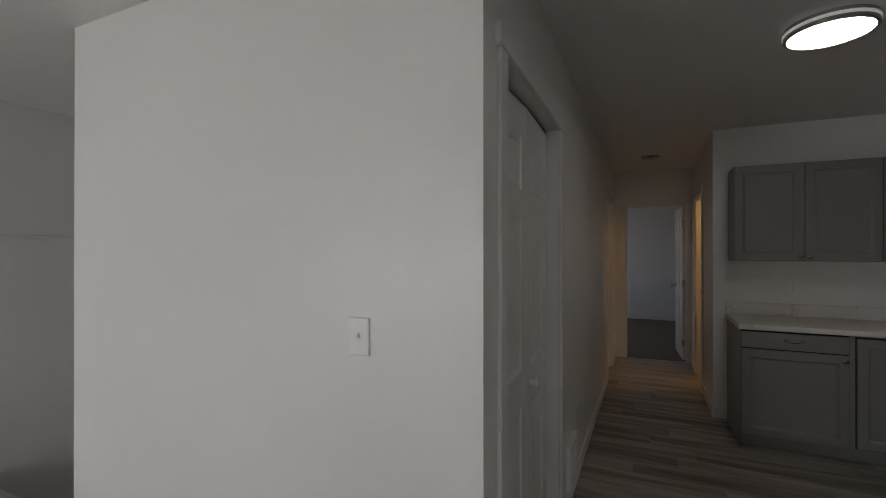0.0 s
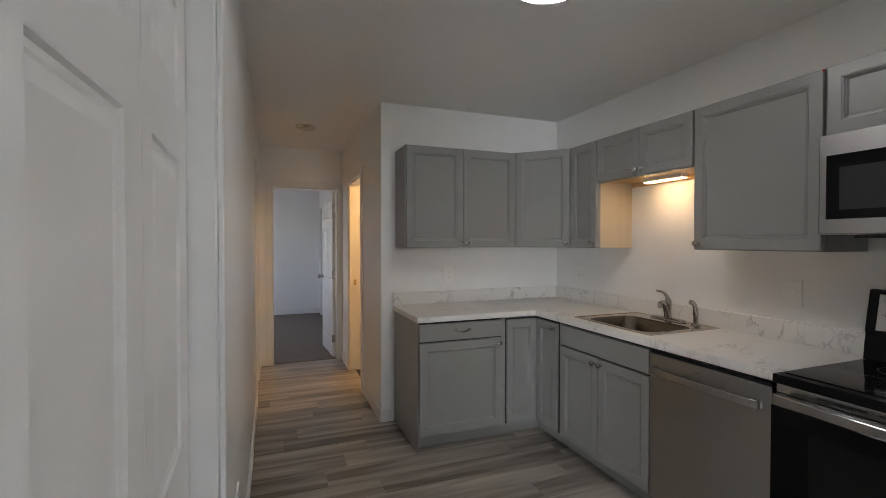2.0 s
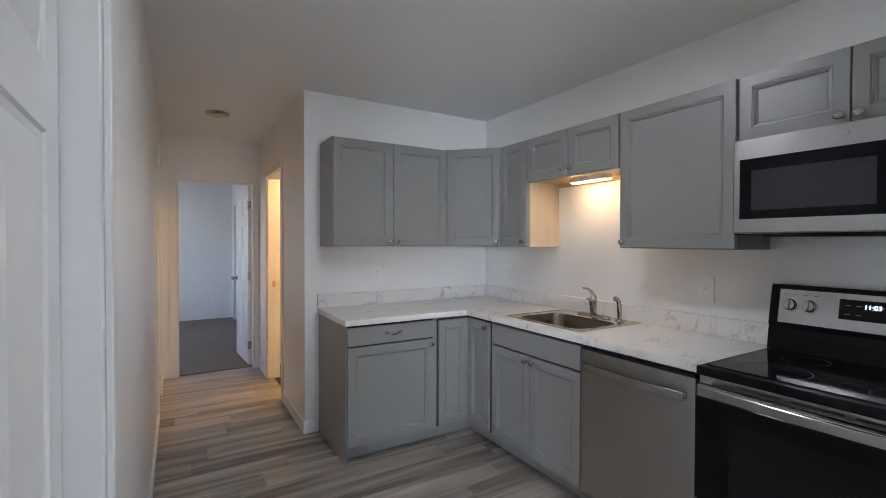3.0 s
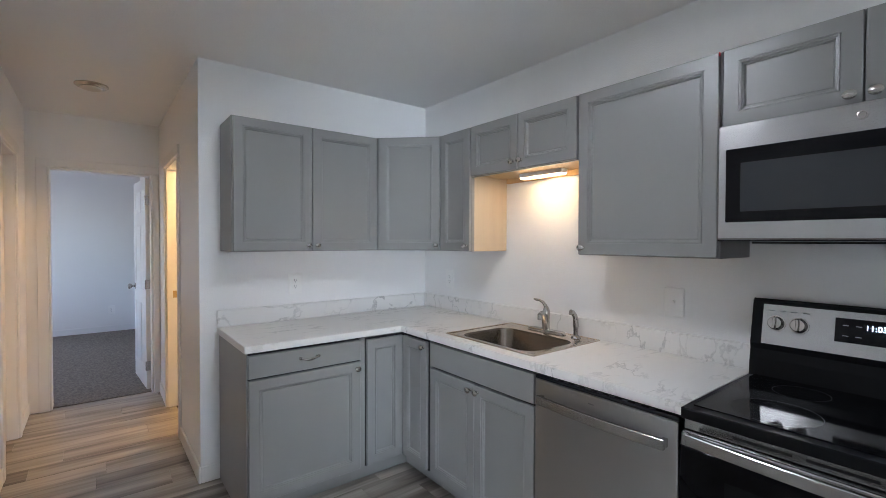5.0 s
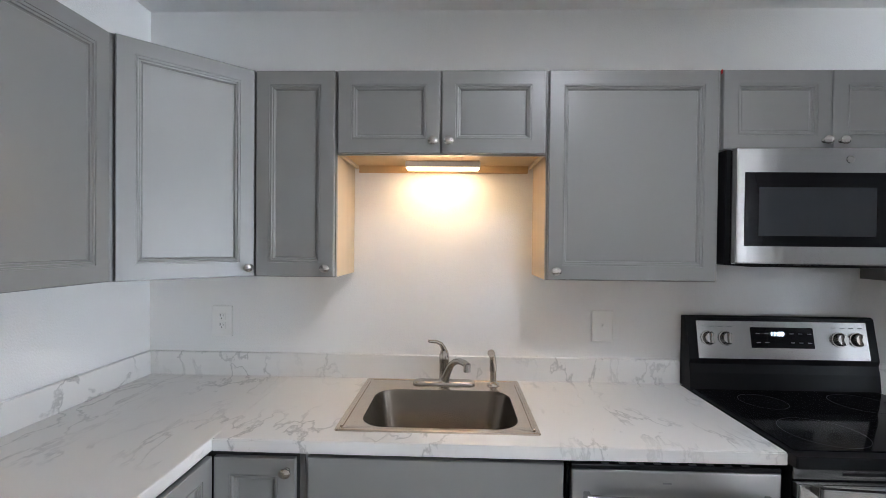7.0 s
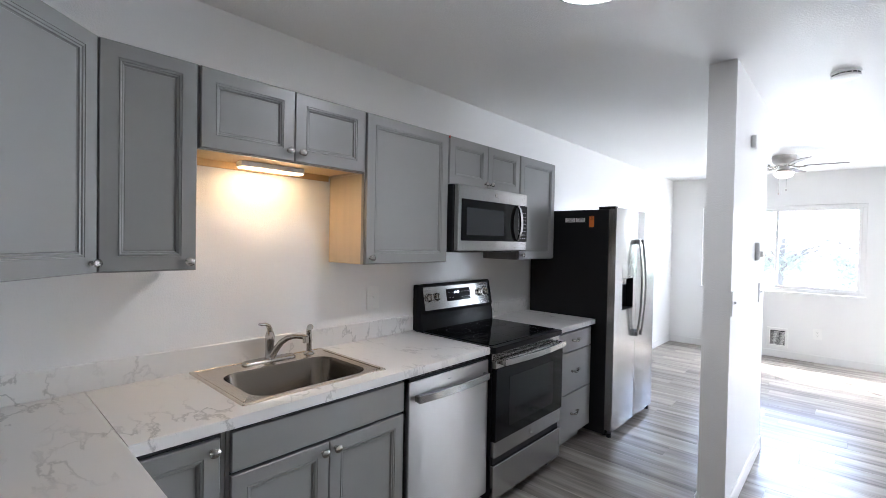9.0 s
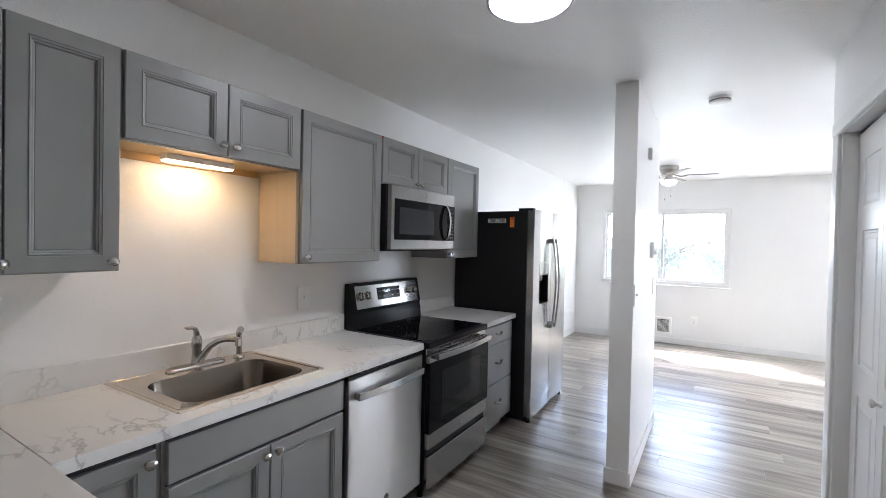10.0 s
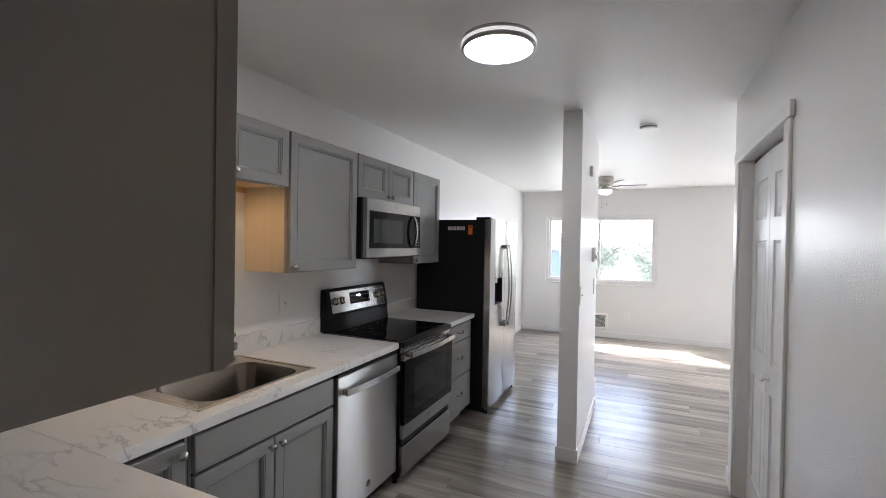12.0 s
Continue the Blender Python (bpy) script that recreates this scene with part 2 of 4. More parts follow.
def rings(bm, w, h, profile, x0=0.0, z0=0.0, close=True):
    """Nested rectangles in the plane of x and z, each inset and lifted towards -y: a moulded panel."""
    loops = []
    for inset, lift in profile:
        loops.append([bm.verts.new((x0 + a, -lift, z0 + b)) for a, b in ((inset, inset), (w - inset, inset), (w - inset, h - inset), (inset, h - inset))])
    for a, b in zip(loops, loops[1:]):
        for i in range(4):
            bm.faces.new((a[i], a[(i + 1) % 4], b[(i + 1) % 4], b[i]))
    if close:
        bm.faces.new(loops[-1])
    return loops


def mesh_of(bm, name, mat, smooth=False):
    bmesh.ops.recalc_face_normals(bm, faces=bm.faces)
    me = bpy.data.meshes.new(name)
    bm.to_mesh(me)
    bm.free()
    me.materials.append(mat)
    if smooth:
        for p in me.polygons:
            p.use_smooth = True
        me.set_sharp_from_angle(angle=radians(38))
    return me


def part(name, bm, mat, parent=None, label="", m=None, smooth=False):
    ob = new(name, mesh_of(bm, name, mat, smooth))
    ob.parent = parent
    if m is not None:
        ob.matrix_local = m
    if label:
        ob["label"] = label
    return ob


def empty(name, m, label, category, group="", kind=""):
    ob = new(name)
    ob.empty_display_size = 0.1
    ob.matrix_world = m
    return tagged(ob, label, category, group, kind)


def solid(name, mat, label, category, *boxes, bevel=0.0, kind="structure"):
    bm = bmesh.new()
    for b in boxes:
        box(bm, *b, bevel=bevel)
    return tagged(part(name, bm, mat), label, category, "", kind)


# ---------------------------------------------------------------- the shell
T = 0.12
solid("wall_sink", WALL, "white painted kitchen wall with orange-peel texture", "wall", (W, W + T, SY - T, B + T, 0, H))
solid("wall_kitchen_back", WALL, "white painted wall behind the corner cabinets", "wall", (HR, W, B, B + T, 0, H))
solid("wall_hall_right", WALL, "white painted hallway wall with a doorway", "wall",
      (HR, HR + T, B + T, 5.20, 0, H), (HR, HR + T, 5.92, EY, 0, H), (HR, HR + T, 5.20, 5.92, 2.05, H))
solid("wall_hall_end", WALL, "white painted wall around the bedroom doorway", "wall",
      (HL - T, -0.33, EY, EY + T, 0, H), (0.405, 3.0, EY, EY + T, 0, H), (-0.33, 0.405, EY, EY + T, 2.045, H), (-2.7, HL - T, EY, EY + T, 0, H))
for y0, y1, z0, lab_ in ((CY, 1.262, 0, "white semi-gloss wall end beside the closet"), (1.262, 2.24, 2.09, "white wall over the closet opening"), (2.24, 5.17, 0, "white semi-gloss hallway wall with orange-peel texture"),
                         (5.17, 5.87, 2.05, "white wall over the hallway side door"), (5.87, EY, 0, "white wall at the end of the hallway")):
    solid("wall_hall_left", WALL, lab_, "wall", (HL - T, HL, y0, y1, z0, H))
solid("wall_switch", WALL, "white semi-gloss wall beside the living room", "wall", (CX, HL - T, CY, CY + T, 0, H))
solid("wall_closet_side", WALL, "white painted side wall", "wall", (CX, CX + T, CY + T, 3.2, -1.5, H))
solid("wall_nook_back", WALL, "white painted back wall of the stairwell", "wall", (LX, CX, 3.2, 3.2 + T, -1.5, H))
solid("wall_left", WALL, "white painted living room wall", "wall", (LX - T, LX, SY - T, 3.2 + T, -1.5, H))
WX0, WX1, WZ0, WZ1 = -0.132, 1.662, 0.903, 2.066
GX0, GX1, GZ1 = -3.75, -1.95, 2.06
solid("wall_window", WALL, "white painted living room wall with a wide window", "wall",
      (LX, GX0, SY - T, SY, 0, H), (GX0, GX1, SY - T, SY, GZ1, H), (GX1, WX0, SY - T, SY, 0, H), (WX1, W, SY - T, SY, 0, H), (WX0, WX1, SY - T, SY, 0, WZ0), (WX0, WX1, SY - T, SY, WZ1, H))
solid("wall_partition", WALL, "white painted stub wall standing between kitchen and living room", "wall", (0.478, 0.612, 0.05, 1.27, 0, H))
solid("wall_closet_back", WALL, "plain wall closing the closet", "wall", (HL - 0.8, HL - 0.75, CY + T, 3.0, 0, H), (HL - 0.75, HL - T, 2.9, 3.0, 0, H))
solid("wall_bathroom", WALL, "plain painted wall of the lit bathroom", "wall", (2.2, 2.2 + T, B + T, EY, 0, H), (W + T, 2.2, B, B + T, 0, H))
BY = 10.15
for n_, lab_, bx_ in (
        ("wall_bedroom_back", "white painted bedroom wall", [(-2.7, 3.0, BY, BY + T, 0, H)]),
        ("wall_bedroom_right", "white painted bedroom wall with a closet opening", [(0.56, 0.56 + T, EY + T, 9.15, 0, H), (0.56, 0.56 + T, 9.85, BY, 0, H), (0.56, 0.56 + T, 9.15, 9.85, 2.05, H)]),
        ("wall_bedroom_left", "white painted bedroom wall with a window opening", [(-2.7 - T, -2.7, EY, 7.7, 0, H), (-2.7 - T, -2.7, 9.1, BY + T, 0, H), (-2.7 - T, -2.7, 7.7, 9.1, 0, 0.9), (-2.7 - T, -2.7, 7.7, 9.1, 2.1, H)]),
        ("wall_bedroom_closet", "plain wall closing the bedroom closet", [(1.4, 1.5, EY + T, BY, 0, H)])):
    solid(n_, WALL, lab_, "wall", *bx_)
solid("wall_left_room", WALL, "plain wall behind the hallway door", "wall", (HL - 1.0, HL - 0.9, 4.5, EY, 0, H), (HL - 0.9, HL - T, 4.4, 4.5, 0, H))
solid("ceiling", CEIL, "white textured ceiling", "ceiling", (-4.4, 3.1, SY - T, BY + T, H, H + 0.12))
floor = solid("floor", SUBFLOOR, "grey-brown wood-look vinyl plank floor", "floor", (-4.4, 3.1, SY - T, CY + T, -0.12, -0.006), (CX + T, 3.1, CY + T, BY + T, -0.12, -0.006), (-4.4, CX + T, 3.2 + T, BY + T, -0.12, -0.006))
solid("stair_landing", SUBFLOOR, "dark landing at the foot of the stairwell", "floor", (LX, CX, CY + T, 3.2, -1.5, -1.4))
solid("wall_stairwell", WALL, "white painted wall under the floor edge", "wall", (LX, CX, CY, CY + T, -1.5, -0.121))
solid("carpet", CARPET, "brown-grey cut-pile bedroom carpet", "carpet", (-2.7, 1.4, EY + 0.05, BY, -0.006, 0.008))
solid("bathroom_floor", SUBFLOOR, "bathroom floor", "floor", (HR + T, 2.2, B + T, EY, -0.006, 0.002))

# ---------------------------------------------------------------- baseboards, casings, doors, window


def baseboard(x0, x1, y0, y1):
    solid("baseboard", TRIM, "white painted baseboard", "baseboard", (x0, x1, y0, y1, 0, 0.095), bevel=0.003)


K = 0.012
baseboard(HL, HL + K, CY, 1.168)
baseboard(HL, HL + K, 2.318, 5.095)
baseboard(HL, HL + K, 5.945, EY - 0.016)
baseboard(HR - K, HR, B - K, 5.125)
baseboard(HR - K, HR, 5.995, EY - 0.016)
baseboard(HR, 0.562, B - K, B)
baseboard(CX, HL + K, CY - K, CY)
baseboard(LX, GX0 - 0.01, SY, SY + K)
baseboard(GX1 + 0.01, W, SY, SY + K)
baseboard(W - K, W, SY + K, -0.26)
baseboard(LX, LX + K, SY + K, CY)
baseboard(0.478 - K, 0.478, 0.05 - K, 1.27 + K)
baseboard(0.612, 0.612 + K, 0.05 - K, 1.27 + K)
baseboard(0.478, 0.612, 1.27, 1.27 + K)
baseboard(0.478, 0.612, 0.05 - K, 0.05)
baseboard(-2.7, 0.56, BY - K, BY)
baseboard(0.56 - K, 0.56, 7.6, 9.09)

C = 0.015


def casing(name, label, *boxes):
    th = empty(name, pose(0, 0, 0), label, "door casing", kind="structure")
    for n, b in zip(("side_casing", "side_casing", "head_casing", "jamb", "jamb", "head_jamb"), boxes):
        bm = bmesh.new()
        box(bm, *b, bevel=0.003)
        part(n, bm, TRIM, th)
    return th


casing("trim_closet", "white flat-board casing around the closet",
       (HL, HL + C, 1.187, 1.262, 0, 2.076), (HL, HL + C, 2.24, 2.315, 0, 2.076), (HL, HL + C + 0.006, 1.165, 2.34, 2.076, 2.142),
       (HL - T, HL - 0.001, 1.262, 1.274, 0, 2.09), (HL - T, HL - 0.001, 2.228, 2.24, 0, 2.09), (HL - T, HL - 0.001, 1.274, 2.228, 2.076, 2.09))
casing("trim_bedroom", "white painted casing around the bedroom doorway",
       (-0.40, -0.33, EY - C, EY, 0, 2.045), (0.405, 0.458, EY - C, EY, 0, 2.045), (-0.40, 0.458, EY - C - 0.003, EY, 2.045, 2.115),
       (-0.33, -0.315, EY, EY + T, 0, 2.045), (0.39, 0.405, EY, EY + T, 0, 2.045), (-0.315, 0.39, EY, EY + T, 2.03, 2.045))
casing("trim_bathroom", "white painted casing around the bathroom doorway",
       (HR - C, HR, 5.13, 5.20, 0, 2.05), (HR - C, HR, 5.92, 5.99, 0, 2.05), (HR - C - 0.003, HR, 5.13, 5.99, 2.05, 2.12),
       (HR, HR + T, 5.20, 5.212, 0, 2.05), (HR, HR + T, 5.908, 5.92, 0, 2.05), (HR, HR + T, 5.212, 5.908, 2.038, 2.05))
casing("trim_hall_left", "white painted casing around the hallway side door",
       (HL, HL + C, 5.10, 5.17, 0, 2.05), (HL, HL + C, 5.87, 5.94, 0, 2.05), (HL, HL + C + 0.003, 5.10, 5.94, 2.05, 2.12),
       (HL - T, HL, 5.17, 5.182, 0, 2.05), (HL - T, HL, 5.858, 5.87, 0, 2.05), (HL - T, HL, 5.182, 5.858, 2.038, 2.05))
casing("trim_bedroom_closet", "white casing of the bedroom side doorway",
       (0.56 - C, 0.56, 9.08, 9.15, 0, 2.05), (0.56 - C, 0.56, 9.85, 9.92, 0, 2.05), (0.56 - C - 0.002, 0.56, 9.08, 9.92, 2.05, 2.12),
       (0.56, 0.56 + T, 9.15, 9.16, 0, 2.05), (0.56, 0.56 + T, 9.84, 9.85, 0, 2.05), (0.56, 0.56 + T, 9.16, 9.84, 2.04, 2.05))

MOULD = ((0, 0.0), (0.004, -0.006), (0.012, -0.007), (0.016, -0.009), (0.042, -0.002), (0.044, -0.002))


def panel_slab(bm, w, h, thick, cols, rows):
    """A moulded door leaf: panels sunk into both faces. Front at y = 0, back at y = thick."""
    xs = sorted({0.0, w, *[v for c in cols for v in c]})
    zs = sorted({0.0, h, *[v for r in rows for v in r]})
    for a, b in zip(xs, xs[1:]):
        for c, d in zip(zs, zs[1:]):
            if (a, b) in cols and (c, d) in rows:
                rings(bm, b - a, d - c, MOULD, a, c)
                rings(bm, b - a, d - c, [(i, -thick - l) for i, l in MOULD], a, c)
            else:
                bm.faces.new([bm.verts.new(p) for p in ((a, 0, c), (b, 0, c), (b, 0, d), (a, 0, d))])
                bm.faces.new([bm.verts.new(p) for p in ((a, thick, c), (b, thick, c), (b, thick, d), (a, thick, d))])
    for p, q in (((0, 0), (w, 0)), ((w, 0), (w, h)), ((w, h), (0, h)), ((0, h), (0, 0))):
        bm.faces.new([bm.verts.new(v) for v in ((p[0], 0, p[1]), (q[0], 0, q[1]), (q[0], thick, q[1]), (p[0], thick, p[1]))])
    bmesh.ops.remove_doubles(bm, verts=bm.verts, dist=0.0002)


ROWS3 = [(0.19, 0.80), (0.94, 1.575), (1.69, 1.91)]


def knob_round(parent, name, m, mat, s=1.0, label=""):
    bm = bmesh.new()
    lathe(bm, [(0.011 * s, 0), (0.010 * s, 0.004 * s), (0.006 * s, 0.008 * s), (0.006 * s, 0.016 * s), (0.0125 * s, 0.020 * s), (0.016 * s, 0.025 * s), (0.0155 * s, 0.030 * s), (0.009 * s, 0.034 * s), (0.001, 0.035 * s)], seg=20)
    return part(name, bm, mat, parent, label, m, True)


# bifold closet door: two narrow leaves, slightly folded
bif = empty("bifold_door", pose(HL - 0.066, 1.278, 0.012, 0, 0, 90), "white moulded bifold closet door, closed", "closet door")
LEAFW = 0.4715
for x0, cols in ((0.0, (0.115, LEAFW - 0.07)), (LEAFW + 0.003, (0.07, LEAFW - 0.115))):
    bm = bmesh.new()
    panel_slab(bm, LEAFW, 2.044, 0.034, [cols], ROWS3)
    leaf = part("door_leaf", bm, TRIM, bif, m=pose(x0, 0.0 if x0 == 0 else -0.0165, 0, 0, 0, -2.0 if x0 == 0 else 2.0))
    if x0 > 0:
        knob_round(leaf, "knob", pose(0.05, -0.001, 0.872, 90, 0, 0), TRIM, 1.15, "round white wooden knob")
bm = bmesh.new()
box(bm, 0.0, 0.946, 0.002, 0.03, 2.050, 2.0635)
part("track", bm, DARKTRIM, bif, "dark metal bifold track")

# bedroom door: open into the bedroom
bd = empty("door_1", pose(0.392, EY + T + 0.002, 0.012, 0, 0, 93.9), "white six-panel bedroom door standing open", "door", kind="structure")
bm = bmesh.new()
panel_slab(bm, 0.70, 2.015, 0.035, [(0.10, 0.31), (0.39, 0.60)], ROWS3)
part("door_leaf", bm, TRIM, bd)
for sgn, y in ((1, 0.035), (-1, 0.0)):
    bm = bmesh.new()
    lathe(bm, [(0.032, 0), (0.032, 0.006), (0.012, 0.010), (0.012, 0.03), (0.024, 0.038), (0.028, 0.05), (0.026, 0.062), (0.012, 0.068)], seg=20)
    part("door_knob", bm, NICKEL, bd, "satin nickel door knob", pose(0.64, y, 0.94, -90 if sgn > 0 else 90, 0, 0), True)
for z in (0.22, 1.0, 1.80):
    bm = bmesh.new()
    box(bm, -0.004, 0.004, 0.003, 0.034, z - 0.045, z + 0.045, 0.001)
    tube(bm, [(-0.004, 0.038, z - 0.045), (-0.004, 0.038, z + 0.045)], 0.006, 8)
    part("hinge", bm, NICKEL, bd, "satin nickel butt hinge")

# hallway side door, shut
hd = empty("door_2", pose(HL - 0.06, 5.185, 0.012, 0, 0, 90), "white six-panel hallway door, closed", "door", kind="structure")
bm = bmesh.new()
panel_slab(bm, 0.67, 2.02, 0.035, [(0.09, 0.295), (0.375, 0.58)], ROWS3)
part("door_leaf", bm, TRIM, hd)

bm = bmesh.new()
box(bm, HR + 0.045, HR + 0.075, 5.9055, 5.908, 0.94, 1.0)
tagged(part("strike_plate", bm, BRASS), "brass strike plate in the bathroom door jamb", "strike plate")

# living room window: a two-light slider
win = empty("window_1", pose(0, 0, 0), "white vinyl two-pane sliding window, bright daylight outside", "window", kind="structure")
bm = bmesh.new()
for b in ((WX0, WX1, WZ0, WZ0 + 0.045), (WX0, WX1, WZ1 - 0.045, WZ1), (WX0, WX0 + 0.045, WZ0 + 0.045, WZ1 - 0.045), (WX1 - 0.045, WX1, WZ0 + 0.045, WZ1 - 0.045)):
    box(bm, b[0], b[1], SY - 0.09, SY - 0.03, b[2], b[3], 0.004)
part("window_frame", bm, TRIM, win)
for a, b, y in ((WX0 + 0.045, 0.785, SY - 0.055), (0.745, WX1 - 0.045, SY - 0.085)):
    bm = bmesh.new()
    z0, z1 = WZ0 + 0.045, WZ1 - 0.045
    for q in ((a, b, z0, z0 + 0.035), (a, b, z1 - 0.035, z1), (a, a + 0.035, z0 + 0.035, z1 - 0.035), (b - 0.035, b, z0 + 0.035, z1 - 0.035)):
        box(bm, q[0], q[1], y, y + 0.022, q[2], q[3], 0.003)
    sash = part("sash", bm, TRIM, win)
    bm = bmesh.new()
    box(bm, a + 0.03, b - 0.03, y + 0.009, y + 0.013, z0 + 0.03, z1 - 0.03)
    pane = part("pane", bm, GLASS, sash)
    pane.visible_shadow = False
# sliding glass door further along the same wall
gd = empty("window_2", pose(0, 0, 0), "white vinyl sliding glass patio door, bright daylight outside", "patio door", kind="structure")
bm = bmesh.new()
for b in ((GX0, GX1, 0.0, 0.04), (GX0, GX1, GZ1 - 0.05, GZ1), (GX0, GX0 + 0.05, 0.04, GZ1 - 0.05), (GX1 - 0.05, GX1, 0.04, GZ1 - 0.05)):
    box(bm, b[0], b[1], SY - 0.11, SY - 0.02, b[2], b[3], 0.004)
part("door_frame", bm, TRIM, gd)
for a, b, y in ((GX0 + 0.05, -2.82, SY - 0.065), (-2.88, GX1 - 0.05, SY - 0.10)):
    bm = bmesh.new()
    for q in ((a, b, 0.042, 0.12), (a, b, GZ1 - 0.12, GZ1 - 0.052), (a, a + 0.06, 0.12, GZ1 - 0.12), (b - 0.06, b, 0.12, GZ1 - 0.12)):
        box(bm, q[0], q[1], y, y + 0.03, q[2], q[3], 0.003)
    sash = part("sash", bm, TRIM, gd)
    bm = bmesh.new()
    box(bm, a + 0.055, b - 0.055, y + 0.012, y + 0.017, 0.115, GZ1 - 0.115)
    pane = part("pane", bm, GLASS, sash)
    pane.visible_shadow = False
bm = bmesh.new()
box(bm, WX0 - 0.015, WX1 + 0.015, SY - 0.03, SY + 0.02, WZ0 - 0.018, WZ0, 0.004)
part("window_sill", bm, TRIM, win)

# ---------------------------------------------------------------- kitchen cabinets
DOORP = ((0.0, 0.0), (0.0, 0.0165), (0.0025, 0.019), (0.0490, 0.019), (0.0496, 0.0160), (0.0524, 0.0160), (0.0532, 0.0185), (0.0575, 0.0178), (0.0590, 0.0135), (0.0640, 0.0124), (0.0655, 0.0072), (0.0690, 0.0050), (0.0705, 0.0062), (0.0720, 0.0062))
FLATP = ((0.0, 0.0), (0.0, 0.0165), (0.0025, 0.019), (0.003, 0.019))
ZB, ZT = 1.370, 2.122


def cab_door(parent, x0, x1, z0, z1, knob=None, name="door", pull=False, flat=False, m=None):
    bm = bmesh.new()
    rings(bm, x1 - x0, z1 - z0, FLATP if flat else DOORP)
    d = part(name, bm, CAB, parent, m=(m or Matrix()) @ pose(x0, 0, z0))
    if knob:
        kx, kz = knob
        bm = bmesh.new()
        lathe(bm, [(0.0085, 0), (0.008, 0.003), (0.005, 0.006), (0.005, 0.013), (0.011, 0.017), (0.0155, 0.021), (0.0155, 0.024), (0.011, 0.028), (0.001, 0.030)], Matrix.Diagonal((1.15, 0.95, 1, 1)), seg=18)
        part("knob", bm, NICKEL, d, "oval satin nickel knob", pose(kx - x0, -0.019, kz - z0, 90, 0, 0), True)
    if pull:
        cx, cz = (x1 - x0) / 2, (z1 - z0) / 2 + 0.005
        bm = bmesh.new()
        tube(bm, arc((cx - 0.048, -0.03, cz + 0.004), (cx, -0.052, cz - 0.012), (cx + 0.048, -0.03, cz + 0.004), 10), [0.004, 0.0045, 0.005, 0.006, 0.007, 0.0075, 0.007, 0.006, 0.005, 0.0045, 0.004], 10)
        for s in (-1, 1):
            tube(bm, [(cx + s * 0.043, -0.018, cz + 0.003), (cx + s * 0.043, -0.032, cz + 0.003)], [0.0075, 0.006], 10)
            lathe(bm, [(0.001, -0.009), (0.007, -0.006), (0.0085, 0), (0.007, 0.006), (0.001, 0.009)], pose(cx + s * 0.050, -0.030, cz + 0.005), 12)
        part("pull", bm, NICKEL, d, "satin nickel bow pull", smooth=True)
    return d


def cab_body(parent, w, d, z0, z1, side_mats=(None, None), floor_inset=0.0):
    """Carcass with its front at y = 0 and its back at y = d, a face frame 19 mm thick in front."""
    for n, x0, x1, mt in (("side_panel", 0.003, 0.016, side_mats[0] or CAB), ("side_panel", w - 0.016, w - 0.003, side_mats[1] or CAB)):
        bm = bmesh.new()
        box(bm, x0, x1, 0.019, d, z0, z1)
        part(n, bm, mt, parent, "unpainted maple side" if mt is MAPLE else "")
    bm = bmesh.new()
    box(bm, 0.016, w - 0.016, 0.019, d - 0.012, z0 + floor_inset, z0 + floor_inset + 0.014)
    part("bottom_panel", bm, MAPLE2, parent, "maple veneer underside, coloured as if lit warm")
    bm = bmesh.new()
    box(bm, 0.016, w - 0.016, 0.019, d, z1 - 0.014, z1)
    part("top_panel", bm, MAPLE, parent)
    bm = bmesh.new()
    box(bm, 0.016, w - 0.016, d - 0.012, d, z0, z1 - 0.014)
    part("back_panel", bm, MAPLE, parent)
    bm = bmesh.new()
    for q in ((0, 0.04, z0, z1), (w - 0.04, w, z0, z1), (0.04, w - 0.04, z0, z0 + 0.035), (0.04, w - 0.04, z1 - 0.04, z1), (w / 2 - 0.02, w / 2 + 0.02, z0 + 0.035, z1 - 0.04)):
        if q[1] > q[0]:
            box(bm, q[0], q[1], 0, 0.019, q[2], q[3])
    part("face_frame", bm, CAB, parent)


UD = 0.305 - 0.002


def sinkside(y, depth):
    return pose(W - depth, y, 0, 0, 0, -90)


def upper(m, w, z0, doors, label, sides=(None, None), inset=0.0, depth=UD):
    th = empty("wall_cabinet", m, label, "kitchen cabinet", "grey wall cabinets")
    cab_body(th, w, depth, z0, ZT, sides, inset)
    for x0, x1, kn in doors:
        cab_door(th, x0, x1, z0 + 0.004, ZT - 0.004, kn)
    return th


KZ = ZB + 0.034
upper(pose(0.571, B - 0.290, 0), 0.908, ZB, [(0.006, 0.452, (0.452 - 0.026, KZ)), (0.456, 0.902, (0.456 + 0.026, KZ))], "grey painted two-door wall cabinet with recessed panels", depth=0.288)
# diagonal corner unit
dg = empty("corner_wall_cabinet", pose(0, 0, 0), "grey painted diagonal corner wall cabinet", "kitchen cabinet", "grey wall cabinets")
bm = bmesh.new()
pl = [(1.480, 4.397), (1.480, 4.100), (1.787, 3.790), (2.087, 3.790), (2.087, 4.397)]
lo = [bm.verts.new((x, y, ZB)) for x, y in pl]
hi = [bm.verts.new((x, y, ZT)) for x, y in pl]
bm.faces.new(lo)
bm.faces.new(hi)
for i in range(5):
    bm.faces.new((lo[i], lo[(i + 1) % 5], hi[(i + 1) % 5], hi[i]))
part("body", bm, CAB, dg)
dl = math.hypot(0.307, 0.307)
cab_door(dg, 0.012, dl - 0.012, ZB + 0.004, ZT - 0.004, (dl - 0.012 - 0.026, KZ), m=pose(1.480, 4.097, 0, 0, 0, -45))
